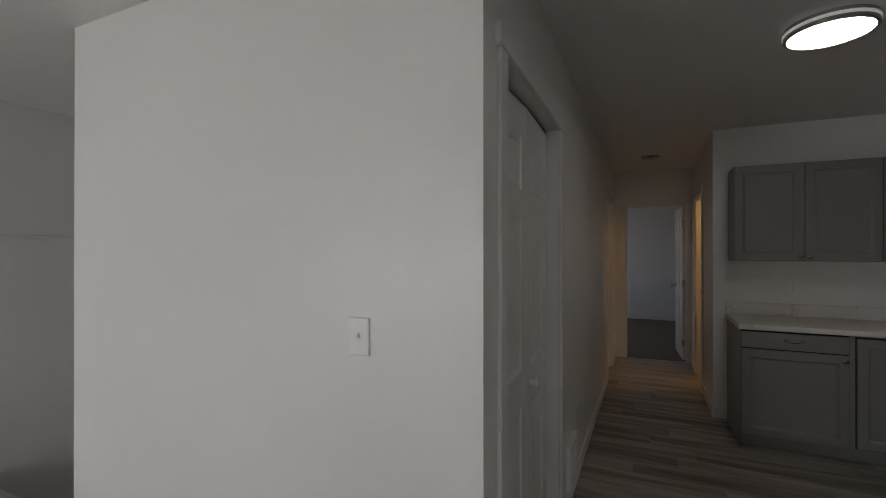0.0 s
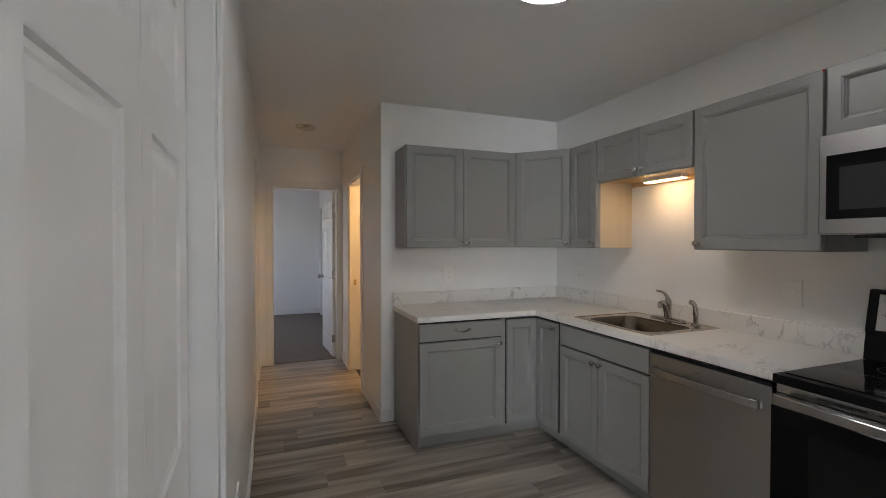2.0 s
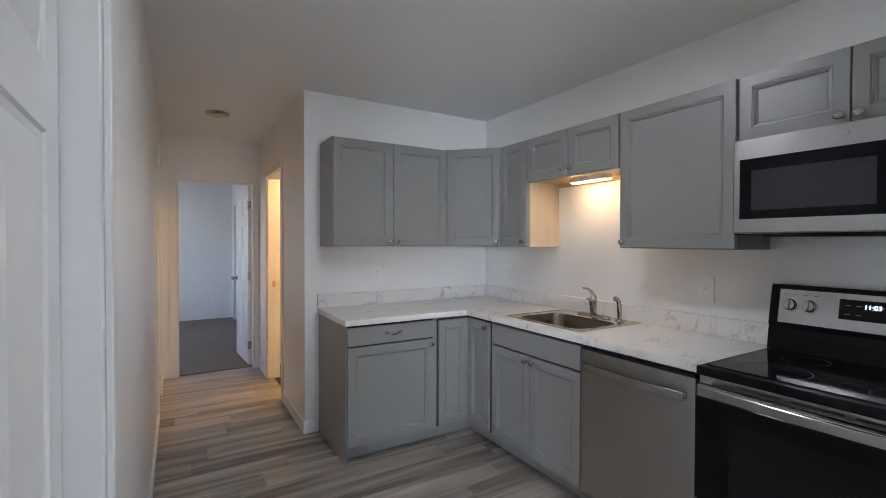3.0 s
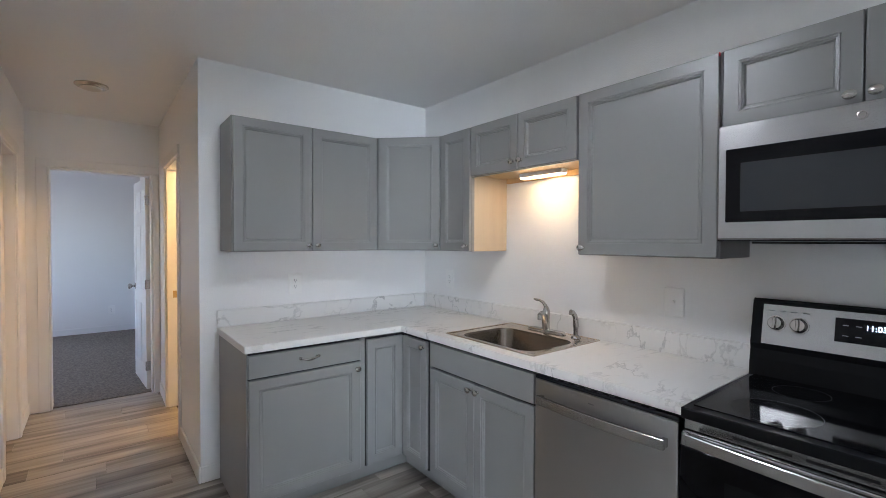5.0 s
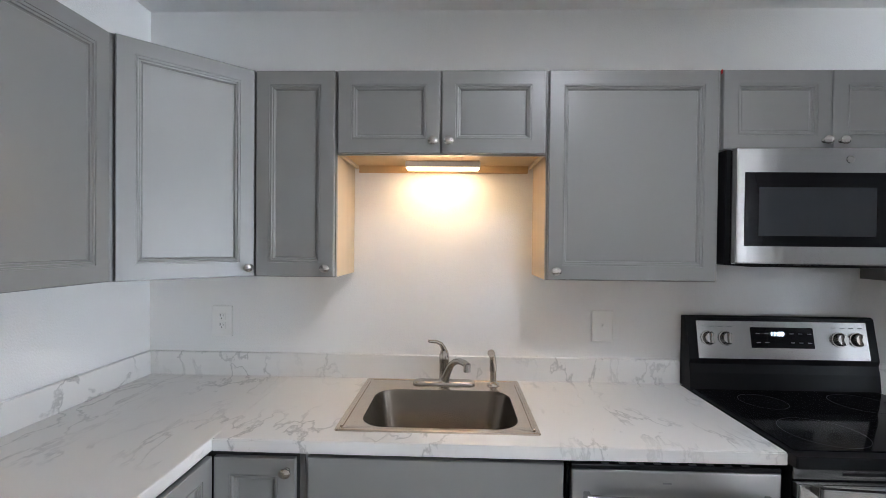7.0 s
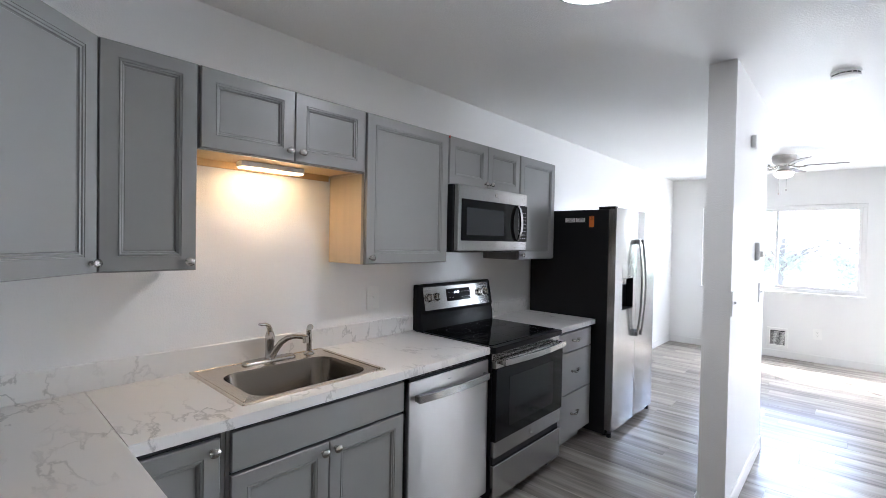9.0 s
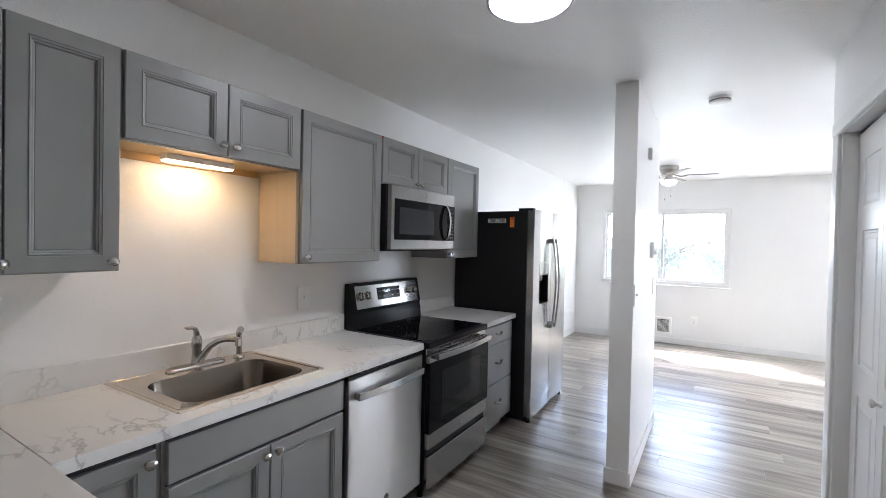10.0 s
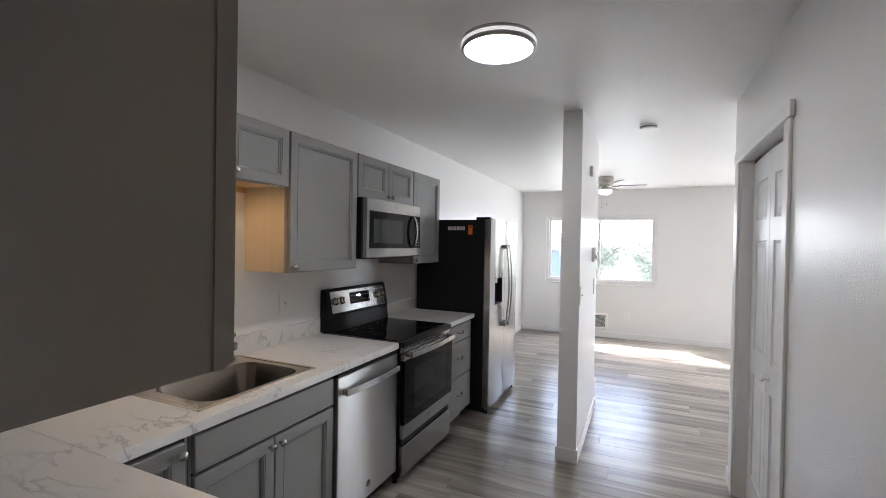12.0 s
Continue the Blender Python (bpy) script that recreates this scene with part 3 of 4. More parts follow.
upper(sinkside(3.787, 0.305), 0.297, ZB, [(0.006, 0.292, (0.292 - 0.026, KZ))], "narrow grey painted wall cabinet beside the sink", (None, MAPLE))
SB = 1.818
upper(sinkside(3.488, 0.305), 0.757, SB, [(0.006, 0.376, (0.376 - 0.026, SB + 0.045)), (0.381, 0.751, (0.381 + 0.026, SB + 0.045))], "short grey painted two-door wall cabinet over the sink", (MAPLE, MAPLE), 0.010)
upper(sinkside(2.729, 0.305), 0.604, ZB, [(0.006, 0.598, (0.006 + 0.026, KZ))], "wide single-door grey painted wall cabinet", (MAPLE, None))
upper(sinkside(2.123, 0.305), 0.762, 1.836, [(0.006, 0.378, (0.378 - 0.026, 1.836 + 0.034)), (0.383, 0.756, (0.383 + 0.026, 1.836 + 0.034))], "short grey painted two-door wall cabinet over the microwave")
upper(sinkside(1.359, 0.305), 0.51, ZB, [(0.006, 0.504, (0.006 + 0.026, KZ))], "grey painted wall cabinet beside the refrigerator")

# base cabinets
FB = 0.605
BZ0, BZ1 = 0.105, 0.874


def base(m, w, label, name="base_cabinet", toe=True, sides=(None, None)):
    th = empty(name, m, label, "kitchen cabinet", "grey base cabinets")
    for n_, b_ in (("side_panel", (0, 0.016, 0.019, 0.60, BZ0, BZ1)), ("side_panel", (w - 0.016, w, 0.019, 0.60, BZ0, BZ1)), ("bottom_panel", (0.016, w - 0.016, 0.019, 0.60, BZ0, BZ0 + 0.016)), ("back_panel", (0.016, w - 0.016, 0.588, 0.60, BZ0 + 0.016, BZ1))):
        bm = bmesh.new()
        box(bm, *b_)
        part(n_, bm, CAB, th)
    bm = bmesh.new()
    for q in ((0, 0.035, BZ0, BZ1), (w - 0.035, w, BZ0, BZ1), (0.035, w - 0.035, BZ0, BZ0 + 0.03), (0.035, w - 0.035, BZ1 - 0.03, BZ1), (0.035, w - 0.035, 0.70, 0.745)):
        box(bm, q[0], q[1], 0, 0.019, q[2], q[3])
    part("face_frame", bm, CAB, th)
    if toe:
        bm = bmesh.new()
        box(bm, 0.0, w, 0.075, 0.59, 0, BZ0)
        part("toe_kick", bm, CAB, th)
    return th


# raised dark strip: paints the shade that falls between door and frame
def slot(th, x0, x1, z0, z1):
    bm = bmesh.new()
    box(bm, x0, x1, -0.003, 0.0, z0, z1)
    part("shade_strip", bm, GAP, th, "flat dark strip painted as the shade between door and frame")


b1 = base(pose(0.567, B - FB, 0), 0.625, "grey base cabinet with one drawer over a door")
cab_door(b1, 0.004, 0.618, 0.745, 0.860, None, "drawer_front", True, True)
cab_door(b1, 0.004, 0.618, 0.112, 0.735, (0.618 - 0.026, 0.700))
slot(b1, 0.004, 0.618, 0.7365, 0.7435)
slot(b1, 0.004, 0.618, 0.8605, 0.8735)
bm = bmesh.new()
box(bm, -0.004, 0.0, -0.004, 0.60, 0, BZ1)
part("end_panel", bm, CAB, b1)
# corner unit with its folding door pair
cu = empty("corner_base_cabinet", pose(0, 0, 0), "grey corner base cabinet with folding door pair, slightly ajar", "kitchen cabinet", "grey base cabinets")
bm = bmesh.new()
box(bm, 1.192, 2.088, 3.795, 4.395, BZ0, BZ1)
box(bm, 1.487, 2.088, 3.497, 3.795, BZ0, BZ1)
part("body", bm, CAB, cu)
bm = bmesh.new()
box(bm, 1.192, 2.0, 3.87, 4.3, 0, BZ0)
box(bm, 1.56, 2.0, 3.497, 3.87, 0, BZ0)
part("toe_kick", bm, CAB, cu)
# dark sheets behind the doors, painted in as the shade around them
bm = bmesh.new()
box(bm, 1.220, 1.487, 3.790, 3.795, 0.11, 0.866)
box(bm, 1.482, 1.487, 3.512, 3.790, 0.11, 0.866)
part("shade_strip", bm, GAP, cu)
bm = bmesh.new()
box(bm, 1.757, 1.766, 2.1265, 2.1285, 2.102, 2.116)
tagged(part("tape_tag", bm, material("red_tape", (0.55, 0.03, 0.02), 0.5)), "small red tape tag between two wall cabinets", "tape")
cab_door(cu, 0.0, 0.243, 0.118, 0.855, None, m=pose(1.226, 3.790, 0))
cab_door(cu, 0.0, 0.245, 0.118, 0.855, (0.222, 0.822), m=pose(1.482, 3.765, 0, 0, 0, -90))
b2 = base(sinkside(3.495, FB), 0.768, "grey sink base cabinet with false drawer front and two doors")
cab_door(b2, 0.012, 0.765, 0.728, 0.860, None, "false_drawer_front", False, True)
cab_door(b2, 0.012, 0.378, 0.112, 0.716, (0.378 - 0.026, 0.684))
cab_door(b2, 0.382, 0.765, 0.112, 0.716, (0.382 + 0.026, 0.684))
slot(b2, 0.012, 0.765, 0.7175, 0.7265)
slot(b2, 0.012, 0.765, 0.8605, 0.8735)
b3 = base(sinkside(1.335, FB), 0.555, "grey three-drawer base cabinet between range and refrigerator")
for z0, z1 in ((0.725, 0.860), (0.425, 0.717), (0.112, 0.417)):
    cab_door(b3, 0.006, 0.549, z0, z1, None, "drawer_front", True, True)

# worktops
CT0, CT1 = 0.876, 0.914


def slab(name, boxes, parent, label="", bevel=0.004):
    bm = bmesh.new()
    for b in boxes:
        box(bm, *b, bevel=bevel, seg=2)
    return part(name, bm, MARBLE, parent, label, smooth=False)


SX0, SX1, SY0, SY1 = 1.555, 1.945, 2.83, 3.365
wt = empty("worktop", pose(0, 0, 0), "L-shaped white marble-look laminate worktop with grey veins", "worktop")
slab("worktop_slab", [(0.55, W - 0.001, 3.7665, B - 0.001, CT0, CT1)], wt)
bm = bmesh.new()
xs, ys = [1.455, SX0, SX1, W - 0.001], [2.103, SY0, SY1, 3.7655]
vt = {(x, y, z): bm.verts.new((x, y, z)) for x in xs for y in ys for z in (CT0, CT1)}
for i in range(3):
    for j in range(3):
        if (i, j) == (1, 1):
            continue
        for z in (CT0, CT1):
            bm.faces.new([vt[q] for q in ((xs[i], ys[j], z), (xs[i + 1], ys[j], z), (xs[i + 1], ys[j + 1], z), (xs[i], ys[j + 1], z))])
        for a, b, di, dj in (((i, j), (i + 1, j), 0, -1), ((i, j + 1), (i + 1, j + 1), 0, 1), ((i, j), (i, j + 1), -1, 0), ((i + 1, j), (i + 1, j + 1), 1, 0)):
            n = (i + di, j + dj)
            if not (0 <= n[0] < 3 and 0 <= n[1] < 3) or n == (1, 1):
                bm.faces.new([vt[q] for q in ((xs[a[0]], ys[a[1]], CT0), (xs[b[0]], ys[b[1]], CT0), (xs[b[0]], ys[b[1]], CT1), (xs[a[0]], ys[a[1]], CT1))])
bmesh.ops.bevel(bm, geom=[e for e in bm.edges if abs(e.verts[0].co.x - 1.455) < 1e-4 and abs(e.verts[1].co.x - 1.455) < 1e-4 and abs(e.verts[0].co.z - e.verts[1].co.z) < 1e-4], offset=0.004, segments=2, affect="EDGES")
part("worktop_slab", bm, MARBLE, wt)
slab("backsplash", [(0.55, W - 0.021, B - 0.02, B - 0.001, CT1, CT1 + 0.102)], wt, bevel=0.003)
slab("backsplash", [(W - 0.02, W - 0.001, 2.103, B - 0.001, CT1, CT1 + 0.102)], wt, bevel=0.003)
w2 = empty("worktop", pose(0, 0, 0), "short white marble-look laminate worktop beside the refrigerator", "worktop")
slab("worktop_slab", [(1.455, W - 0.001, 0.735, 1.337, CT0, CT1)], w2)
slab("backsplash", [(W - 0.02, W - 0.001, 0.735, 1.337, CT1, CT1 + 0.102)], w2, bevel=0.003)

# ---------------------------------------------------------------- sink and taps


def rrect(x0, x1, y0, y1, r, n=6):
    pts = []
    for cx, cy, a0 in ((x1 - r, y1 - r, 0), (x0 + r, y1 - r, 90), (x0 + r, y0 + r, 180), (x1 - r, y0 + r, 270)):
        for i in range(n + 1):
            a = radians(a0 + 90 * i / n)
            pts.append((cx + r * math.cos(a), cy + r * math.sin(a)))
    return pts


def skin(bm, loops, close=True):
    vs = [[bm.verts.new(p) for p in l] for l in loops]
    n = len(vs[0])
    for a, b in zip(vs, vs[1:]):
        for i in range(n):
            bm.faces.new((a[i], a[(i + 1) % n], b[(i + 1) % n], b[i]))
    if close:
        bm.faces.new(vs[-1])
    return vs


sk = empty("sink", pose(0, 0, 0), "single-bowl drop-in stainless steel kitchen sink", "sink")
bm = bmesh.new()
ox0, ox1, oy0, oy1 = 1.527, 2.062, 2.783, 3.424
lp = []
for ins, r, z in ((0.0, 0.012, CT1 + 0.0005), (0.002, 0.012, CT1 + 0.005), (0.0105, 0.012, CT1 + 0.0068), (0.0125, 0.012, CT1 + 0.0065), (0.0155, 0.012, CT1 + 0.0035)):
    lp.append([(x, y, z) for x, y in rrect(ox0 + ins, ox1 - ins, oy0 + ins, oy1 - ins, r)])
for ins, r, z in ((0.0, 0.085, CT1 + 0.004), (0.008, 0.080, CT1 + 0.001), (0.014, 0.075, CT1 - 0.012), (0.032, 0.075, CT1 - 0.15), (0.045, 0.07, CT1 - 0.172), (0.075, 0.05, CT1 - 0.180)):
    lp.append([(x, y, z) for x, y in rrect(SX0 + 0.002 + ins, SX1 - 0.004 - ins, SY0 + 0.002 + ins, SY1 - 0.002 - ins, r)])
skin(bm, lp[:7], False)
part("rim", bm, STEELH, sk, "stainless steel rim, tinted for the warm lamp light on it", smooth=True)
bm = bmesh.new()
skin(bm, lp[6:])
part("bowl", bm, BOWL, sk, "stainless steel bowl, darkened for the shade inside it", smooth=True)
for y in (oy0 + 0.014, oy1 - 0.022):
    bm = bmesh.new()
    box(bm, ox0 + 0.03, ox1 - 0.05, y, y + 0.008, CT1 + 0.004, CT1 + 0.008, 0.0015)
    part("raised_ridge", bm, STEELH, sk)
bm = bmesh.new()
lathe(bm, [(0.055, 0.0), (0.055, 0.003), (0.045, 0.004), (0.038, -0.004), (0.004, -0.004)], pose(1.75, 3.10, CT1 - 0.1795), 24)
part("drain", bm, NICKEL, sk, smooth=True)

fz = CT1 + 0.005
fa = empty("kitchen_faucet", pose(2.0, 3.095, fz), "brushed nickel single-lever kitchen faucet", "faucet")
bm = bmesh.new()
skin(bm, [[(x, y, z) for x, y in rrect(-0.027 + i, 0.027 - i, -0.128 + i, 0.128 - i, 0.026 - i)] for i, z in ((0.0, 0.0), (0.0, 0.006), (0.004, 0.012), (0.012, 0.016))])
part("deck_plate", bm, NICKEL, fa, smooth=True)
bm = bmesh.new()
lathe(bm, [(0.024, 0.012), (0.021, 0.020), (0.0195, 0.045), (0.0195, 0.085), (0.021, 0.087), (0.021, 0.118), (0.016, 0.135), (0.008, 0.148)], Matrix(), 20)
part("tap_body", bm, NICKEL, fa, smooth=True)
bm = bmesh.new()
tube(bm, [(0.0, 0.0, 0.125), (-0.004, 0.004, 0.150), (-0.012, 0.014, 0.168), (-0.020, 0.032, 0.178), (-0.026, 0.055, 0.180), (-0.028, 0.066, 0.183)], [0.014, 0.013, 0.0105, 0.009, 0.0085, 0.006], 12, 0.8)
part("lever", bm, NICKEL, fa, smooth=True)
bm = bmesh.new()
tube(bm, [(-0.012, -0.004, 0.022), (-0.03, -0.014, 0.055), (-0.055, -0.028, 0.092), (-0.085, -0.045, 0.115), (-0.115, -0.062, 0.125), (-0.150, -0.082, 0.126), (-0.168, -0.093, 0.122)], [0.016, 0.015, 0.0135, 0.0125, 0.012, 0.0125, 0.012], 12)
tube(bm, [(-0.163, -0.090, 0.128), (-0.163, -0.090, 0.098)], [0.0135, 0.0135], 12)
part("spout", bm, NICKEL, fa, smooth=True)
sp = empty("side_sprayer", pose(1.995, 2.893, fz), "brushed nickel side sprayer beside the faucet", "sprayer")
bm = bmesh.new()
lathe(bm, [(0.026, 0.0), (0.025, 0.005), (0.018, 0.012), (0.013, 0.016), (0.013, 0.024)], Matrix(), 20)
part("collar", bm, NICKEL, sp, smooth=True)
bm = bmesh.new()
tube(bm, [(0, 0, 0.022), (0, 0, 0.055), (0.0, 0.0, 0.06), (0.0, 0.002, 0.10), (-0.004, 0.004, 0.118), (-0.016, 0.008, 0.134), (-0.03, 0.012, 0.138)], [0.0125, 0.013, 0.0155, 0.0135, 0.013, 0.014, 0.0155], 14)
part("spray_head", bm, NICKEL, sp, smooth=True)

# ---------------------------------------------------------------- dishwasher


def digits(text, size, m, mat, parent, name):
    cu_ = bpy.data.curves.new(name, "FONT")
    cu_.body, cu_.size, cu_.align_x, cu_.align_y = text, size, "CENTER", "CENTER"
    tmp = new(name, cu_)
    dg_ = bpy.context.evaluated_depsgraph_get()
    me = bpy.data.meshes.new_from_object(tmp.evaluated_get(dg_))
    bpy.data.objects.remove(tmp)
    me.materials.clear()
    me.materials.append(mat)
    ob = new(name, me)
    ob.parent = parent
    ob.matrix_local = m
    return ob


def bow_handle(parent, x0, x1, z, standoff, hgt, mat, depth=0.018, name="handle", y0=0.0):
    bm = bmesh.new()
    n = 14
    loops = []
    for i in range(n + 1):
        t = i / n
        x = x0 + (x1 - x0) * t
        y = y0 - standoff * (0.55 + 0.45 * math.sin(math.pi * t))
        loops.append([(x, y - depth, z - hgt / 2), (x, y, z - hgt / 2), (x, y, z + hgt / 2), (x, y - depth, z + hgt / 2)])
    vs = skin(bm, loops)
    bm.faces.new(vs[0][::-1])
    bmesh.ops.bevel(bm, geom=list(bm.edges), offset=0.002, segments=1, affect="EDGES")
    for a, b in ((x0, x0 + 0.018), (x1 - 0.018, x1)):
        box(bm, a, b, y0 - standoff * 0.6, y0, z - hgt / 2 + 0.003, z + hgt / 2 - 0.003, 0.002)
    return part(name, bm, mat, parent)


def badge(parent, x, z, y, r=0.013):
    bm = bmesh.new()
    lathe(bm, [(r, 0.0), (r, 0.0015), (r * 0.8, 0.0022), (r * 0.72, 0.0012), (0.0005, 0.0012)], Matrix(), 24)
    part("badge", bm, NICKEL, parent, "round metal badge", pose(x, y, z, 90, 0, 0), True)


dw = empty("dishwasher", sinkside(2.722, 0.605), "stainless steel dishwasher with bow handle under the worktop", "dishwasher")
bm = bmesh.new()
box(bm, 0.003, 0.609, 0.0, 0.58, 0.10, 0.868)
box(bm, 0.02, 0.59, 0.06, 0.5, 0.0, 0.10)
part("tub", bm, BLACK, dw, "black enamel tub and kick plate")
bm = bmesh.new()
box(bm, 0.012, 0.604, -0.032, -0.002, 0.115, 0.852, 0.005, 2)
d_ = part("door", bm, SHEET, dw)
bm = bmesh.new()
box(bm, 0.012, 0.604, -0.030, -0.001, 0.8525, 0.866, 0.002)
part("control_strip", bm, BLACK, dw)
for i in range(9):
    bm = bmesh.new()
    box(bm, 0.10 + i * 0.05, 0.122 + i * 0.05, -0.022, -0.012, 0.866, 0.8664)
    part("button_mark", bm, GREYINK, dw)
bow_handle(d_, 0.045, 0.572, 0.775, 0.036, 0.036, STEEL, 0.016, y0=-0.032)
badge(d_, 0.295, 0.19, -0.0322, 0.019)
bm = bmesh.new()
box(bm, 0.27, 0.295, -0.0326, -0.0319, 0.815, 0.820)
part("print_mark", bm, GREYINK, d_)

# ---------------------------------------------------------------- range
st = empty("electric_range", sinkside(2.100, 0.64), "stainless steel and black glass electric range", "range")
RW = 0.760
bm = bmesh.new()
box(bm, 0.004, RW - 0.004, 0.0, 0.60, 0.06, 0.885)
for x in (0.05, RW - 0.05):
    for y in (0.05, 0.55):
        tube(bm, [(x, y, 0.0), (x, y, 0.062)], 0.018, 10)
part("body", bm, BLACK, st)
bm = bmesh.new()
box(bm, 0.0, RW, -0.027, 0.615, 0.881, 0.916, 0.004, 2)
part("cooktop_rim", bm, BLACK, st)
bm = bmesh.new()
box(bm, 0.022, RW - 0.022, 0.012, 0.545, 0.9165, 0.921, 0.0015)
ct = part("glass_cooktop", bm, BGLASS, st, "black ceramic glass cooktop")
for x, y, r in ((0.20, 0.14, 0.115), (0.56, 0.14, 0.09), (0.20, 0.41, 0.08), (0.56, 0.41, 0.10)):
    bm = bmesh.new()
    lathe(bm, [(r - 0.0015, 0.0), (r, 0.0), (r, 0.0002), (r - 0.0015, 0.0002), (r - 0.0015, 0.0)], pose(x, y, 0.9211), 40, False)
    part("burner_ring", bm, BLACK, ct)
bm = bmesh.new()
box(bm, 0.004, RW - 0.004, -0.008, -0.0005, 0.845, 0.8805, 0.002)
part("front_rail", bm, STEEL, st)
for i in range(3):
    bm = bmesh.new()
    box(bm, 0.14 + i * 0.17, 0.28 + i * 0.17, -0.0092, -0.0078, 0.858, 0.866)
    part("vent_slot", bm, GAP, st)
bm = bmesh.new()
box(bm, 0.004, RW - 0.004, -0.032, -0.001, 0.305, 0.842, 0.005, 2)
od = part("oven_door", bm, STEEL, st)
bm = bmesh.new()
box(bm, 0.0025, RW - 0.0025, -0.0365, -0.006, 0.395, 0.800, 0.0015)
part("door_glass", bm, BGLASS, od, "black oven door glass")
bm = bmesh.new()
box(bm, 0.13, RW - 0.13, -0.0376, -0.0368, 0.455, 0.735)
part("oven_window", bm, DGLASS, od, "smoked oven window")
bow_handle(od, 0.035, RW - 0.035, 0.836, 0.045, 0.034, STEEL, 0.017, y0=-0.034)
badge(od, RW / 2, 0.35, -0.0322, 0.017)
bm = bmesh.new()
box(bm, 0.004, RW - 0.004, -0.030, -0.001, 0.070, 0.262, 0.005, 2)
part("storage_drawer", bm, STEEL, st)
bm = bmesh.new()
box(bm, 0.012, RW - 0.012, -0.012, -0.0005, 0.262, 0.305)
part("drawer_gap", bm, GAP, st)
# backguard, leaning back
bm = bmesh.new()
prof = [(0.545, 0.917), (0.552, 0.985), (0.560, 1.02), (0.555, 1.04), (0.588, 1.205), (0.600, 1.212), (0.630, 1.208), (0.632, 0.917)]
skin(bm, [[(0.004, y_, z_) for y_, z_ in prof], [(RW - 0.004, y_, z_) for y_, z_ in prof]])
bmesh.ops.contextual_create(bm, geom=[e for e in bm.edges if e.is_boundary])
bg = part("backguard", bm, BLACK, st)
tilt = math.degrees(math.atan2(0.033, 0.165))
PM = pose(0, 0.5545, 1.043, -tilt, 0, 0)
bm = bmesh.new()
box(bm, 0.040, RW - 0.040, -0.003, 0.0, 0.0, 0.152, 0.001)
cp = part("control_panel", bm, STEEL, bg, "brushed steel control panel", PM)
bm = bmesh.new()
box(bm, RW / 2 - 0.125, RW / 2 + 0.125, -0.0048, -0.0032, 0.045, 0.128, 0.0007)
part("display_glass", bm, BGLASS, cp)
digits("11:03", 0.025, pose(RW / 2 - 0.02, -0.0054, 0.101, 90, 0, 0), DISPLAY, cp, "clock_digits")
for r_ in range(2):
    for c_ in range(7):
        bm = bmesh.new()
        x = RW / 2 - 0.105 + c_ * 0.034
        if r_ == 1 or abs(x - RW / 2 + 0.02) > 0.05:
            box(bm, x, x + 0.016, -0.0053, -0.0048, 0.066 + r_ * 0.036, 0.0685 + r_ * 0.036)
            part("button_mark", bm, GREYINK, cp)
        else:
            bm.free()
for x in (0.085, 0.155, RW - 0.085, RW - 0.155):
    bm = bmesh.new()
    lathe(bm, [(0.030, 0.0), (0.030, 0.002), (0.026, 0.003), (0.024, 0.018), (0.021, 0.024), (0.001, 0.024)], Matrix(), 24)
    box(bm, -0.005, 0.005, -0.021, 0.021, 0.022, 0.032, 0.002)
    kn = part("knob", bm, NICKEL, cp, "silver control knob with black skirt", pose(x, -0.003, 0.082, 90, 0, 0), True)
    for a in (-1, 1):
        bm = bmesh.new()
        box(bm, x + a * 0.018 - 0.010, x + a * 0.018 + 0.010, -0.0036, -0.003, 0.128, 0.131)
        part("print_mark", bm, GREYINK, cp)

# ---------------------------------------------------------------- microwave
mw = empty("microwave", sinkside(2.120, 0.350), "stainless steel over-the-range microwave with black glass door", "microwave")
MZ0, MZ1, MWW = 1.435, 1.834, 0.757
bm = bmesh.new()
box(bm, 0.0, MWW, 0.0, 0.348, MZ0, MZ1 - 0.001, 0.002)
part("case", bm, BLACK, mw)
bm = bmesh.new()
box(bm, 0.012, MWW - 0.004, -0.040, -0.001, MZ0 + 0.004, MZ1 - 0.001, 0.006, 2)
md = part("door", bm, STEEL, mw)
bm = bmesh.new()
box(bm, 0.040, 0.645, -0.0425, -0.0402, MZ0 + 0.065, MZ1 - 0.085, 0.001)
part("door_glass", bm, BGLASS, md, "black glass door panel")
bm = bmesh.new()
box(bm, 0.085, 0.470, -0.0434, -0.0427, MZ0 + 0.10, MZ1 - 0.135)
part("window", bm, MWGLASS, md, "smoked viewing window")
bm = bmesh.new()
box(bm, 0.652, MWW - 0.004, -0.0425, -0.0402, MZ0 + 0.065, MZ1 - 0.085, 0.001)
kp = part("keypad", bm, BGLASS, mw, "black glass keypad")
for r_ in range(8):
    for c_ in range(3):
        bm = bmesh.new()
        box(bm, 0.668 + c_ * 0.026, 0.682 + c_ * 0.026, -0.0431, -0.0426, MZ0 + 0.085 + r_ * 0.025, MZ0 + 0.090 + r_ * 0.025)
        part("button_mark", bm, GREYINK, kp)
bm = bmesh.new()
loops = []
for i in range(13):
    t = i / 12
    z = MZ0 + 0.07 + (MZ1 - MZ0 - 0.16) * t
    y_ = -0.043 - 0.032 * math.sin(math.pi * t) ** 0.6
    loops.append([(0.612, y_ - 0.012, z), (0.634, y_ - 0.012, z), (0.634, y_, z), (0.612, y_, z)])
vs = skin(bm, loops)
bm.faces.new(vs[0][::-1])
part("handle", bm, STEEL, md, "curved steel handle", smooth=True)
badge(md, 0.385, MZ1 - 0.040, -0.0402, 0.013)
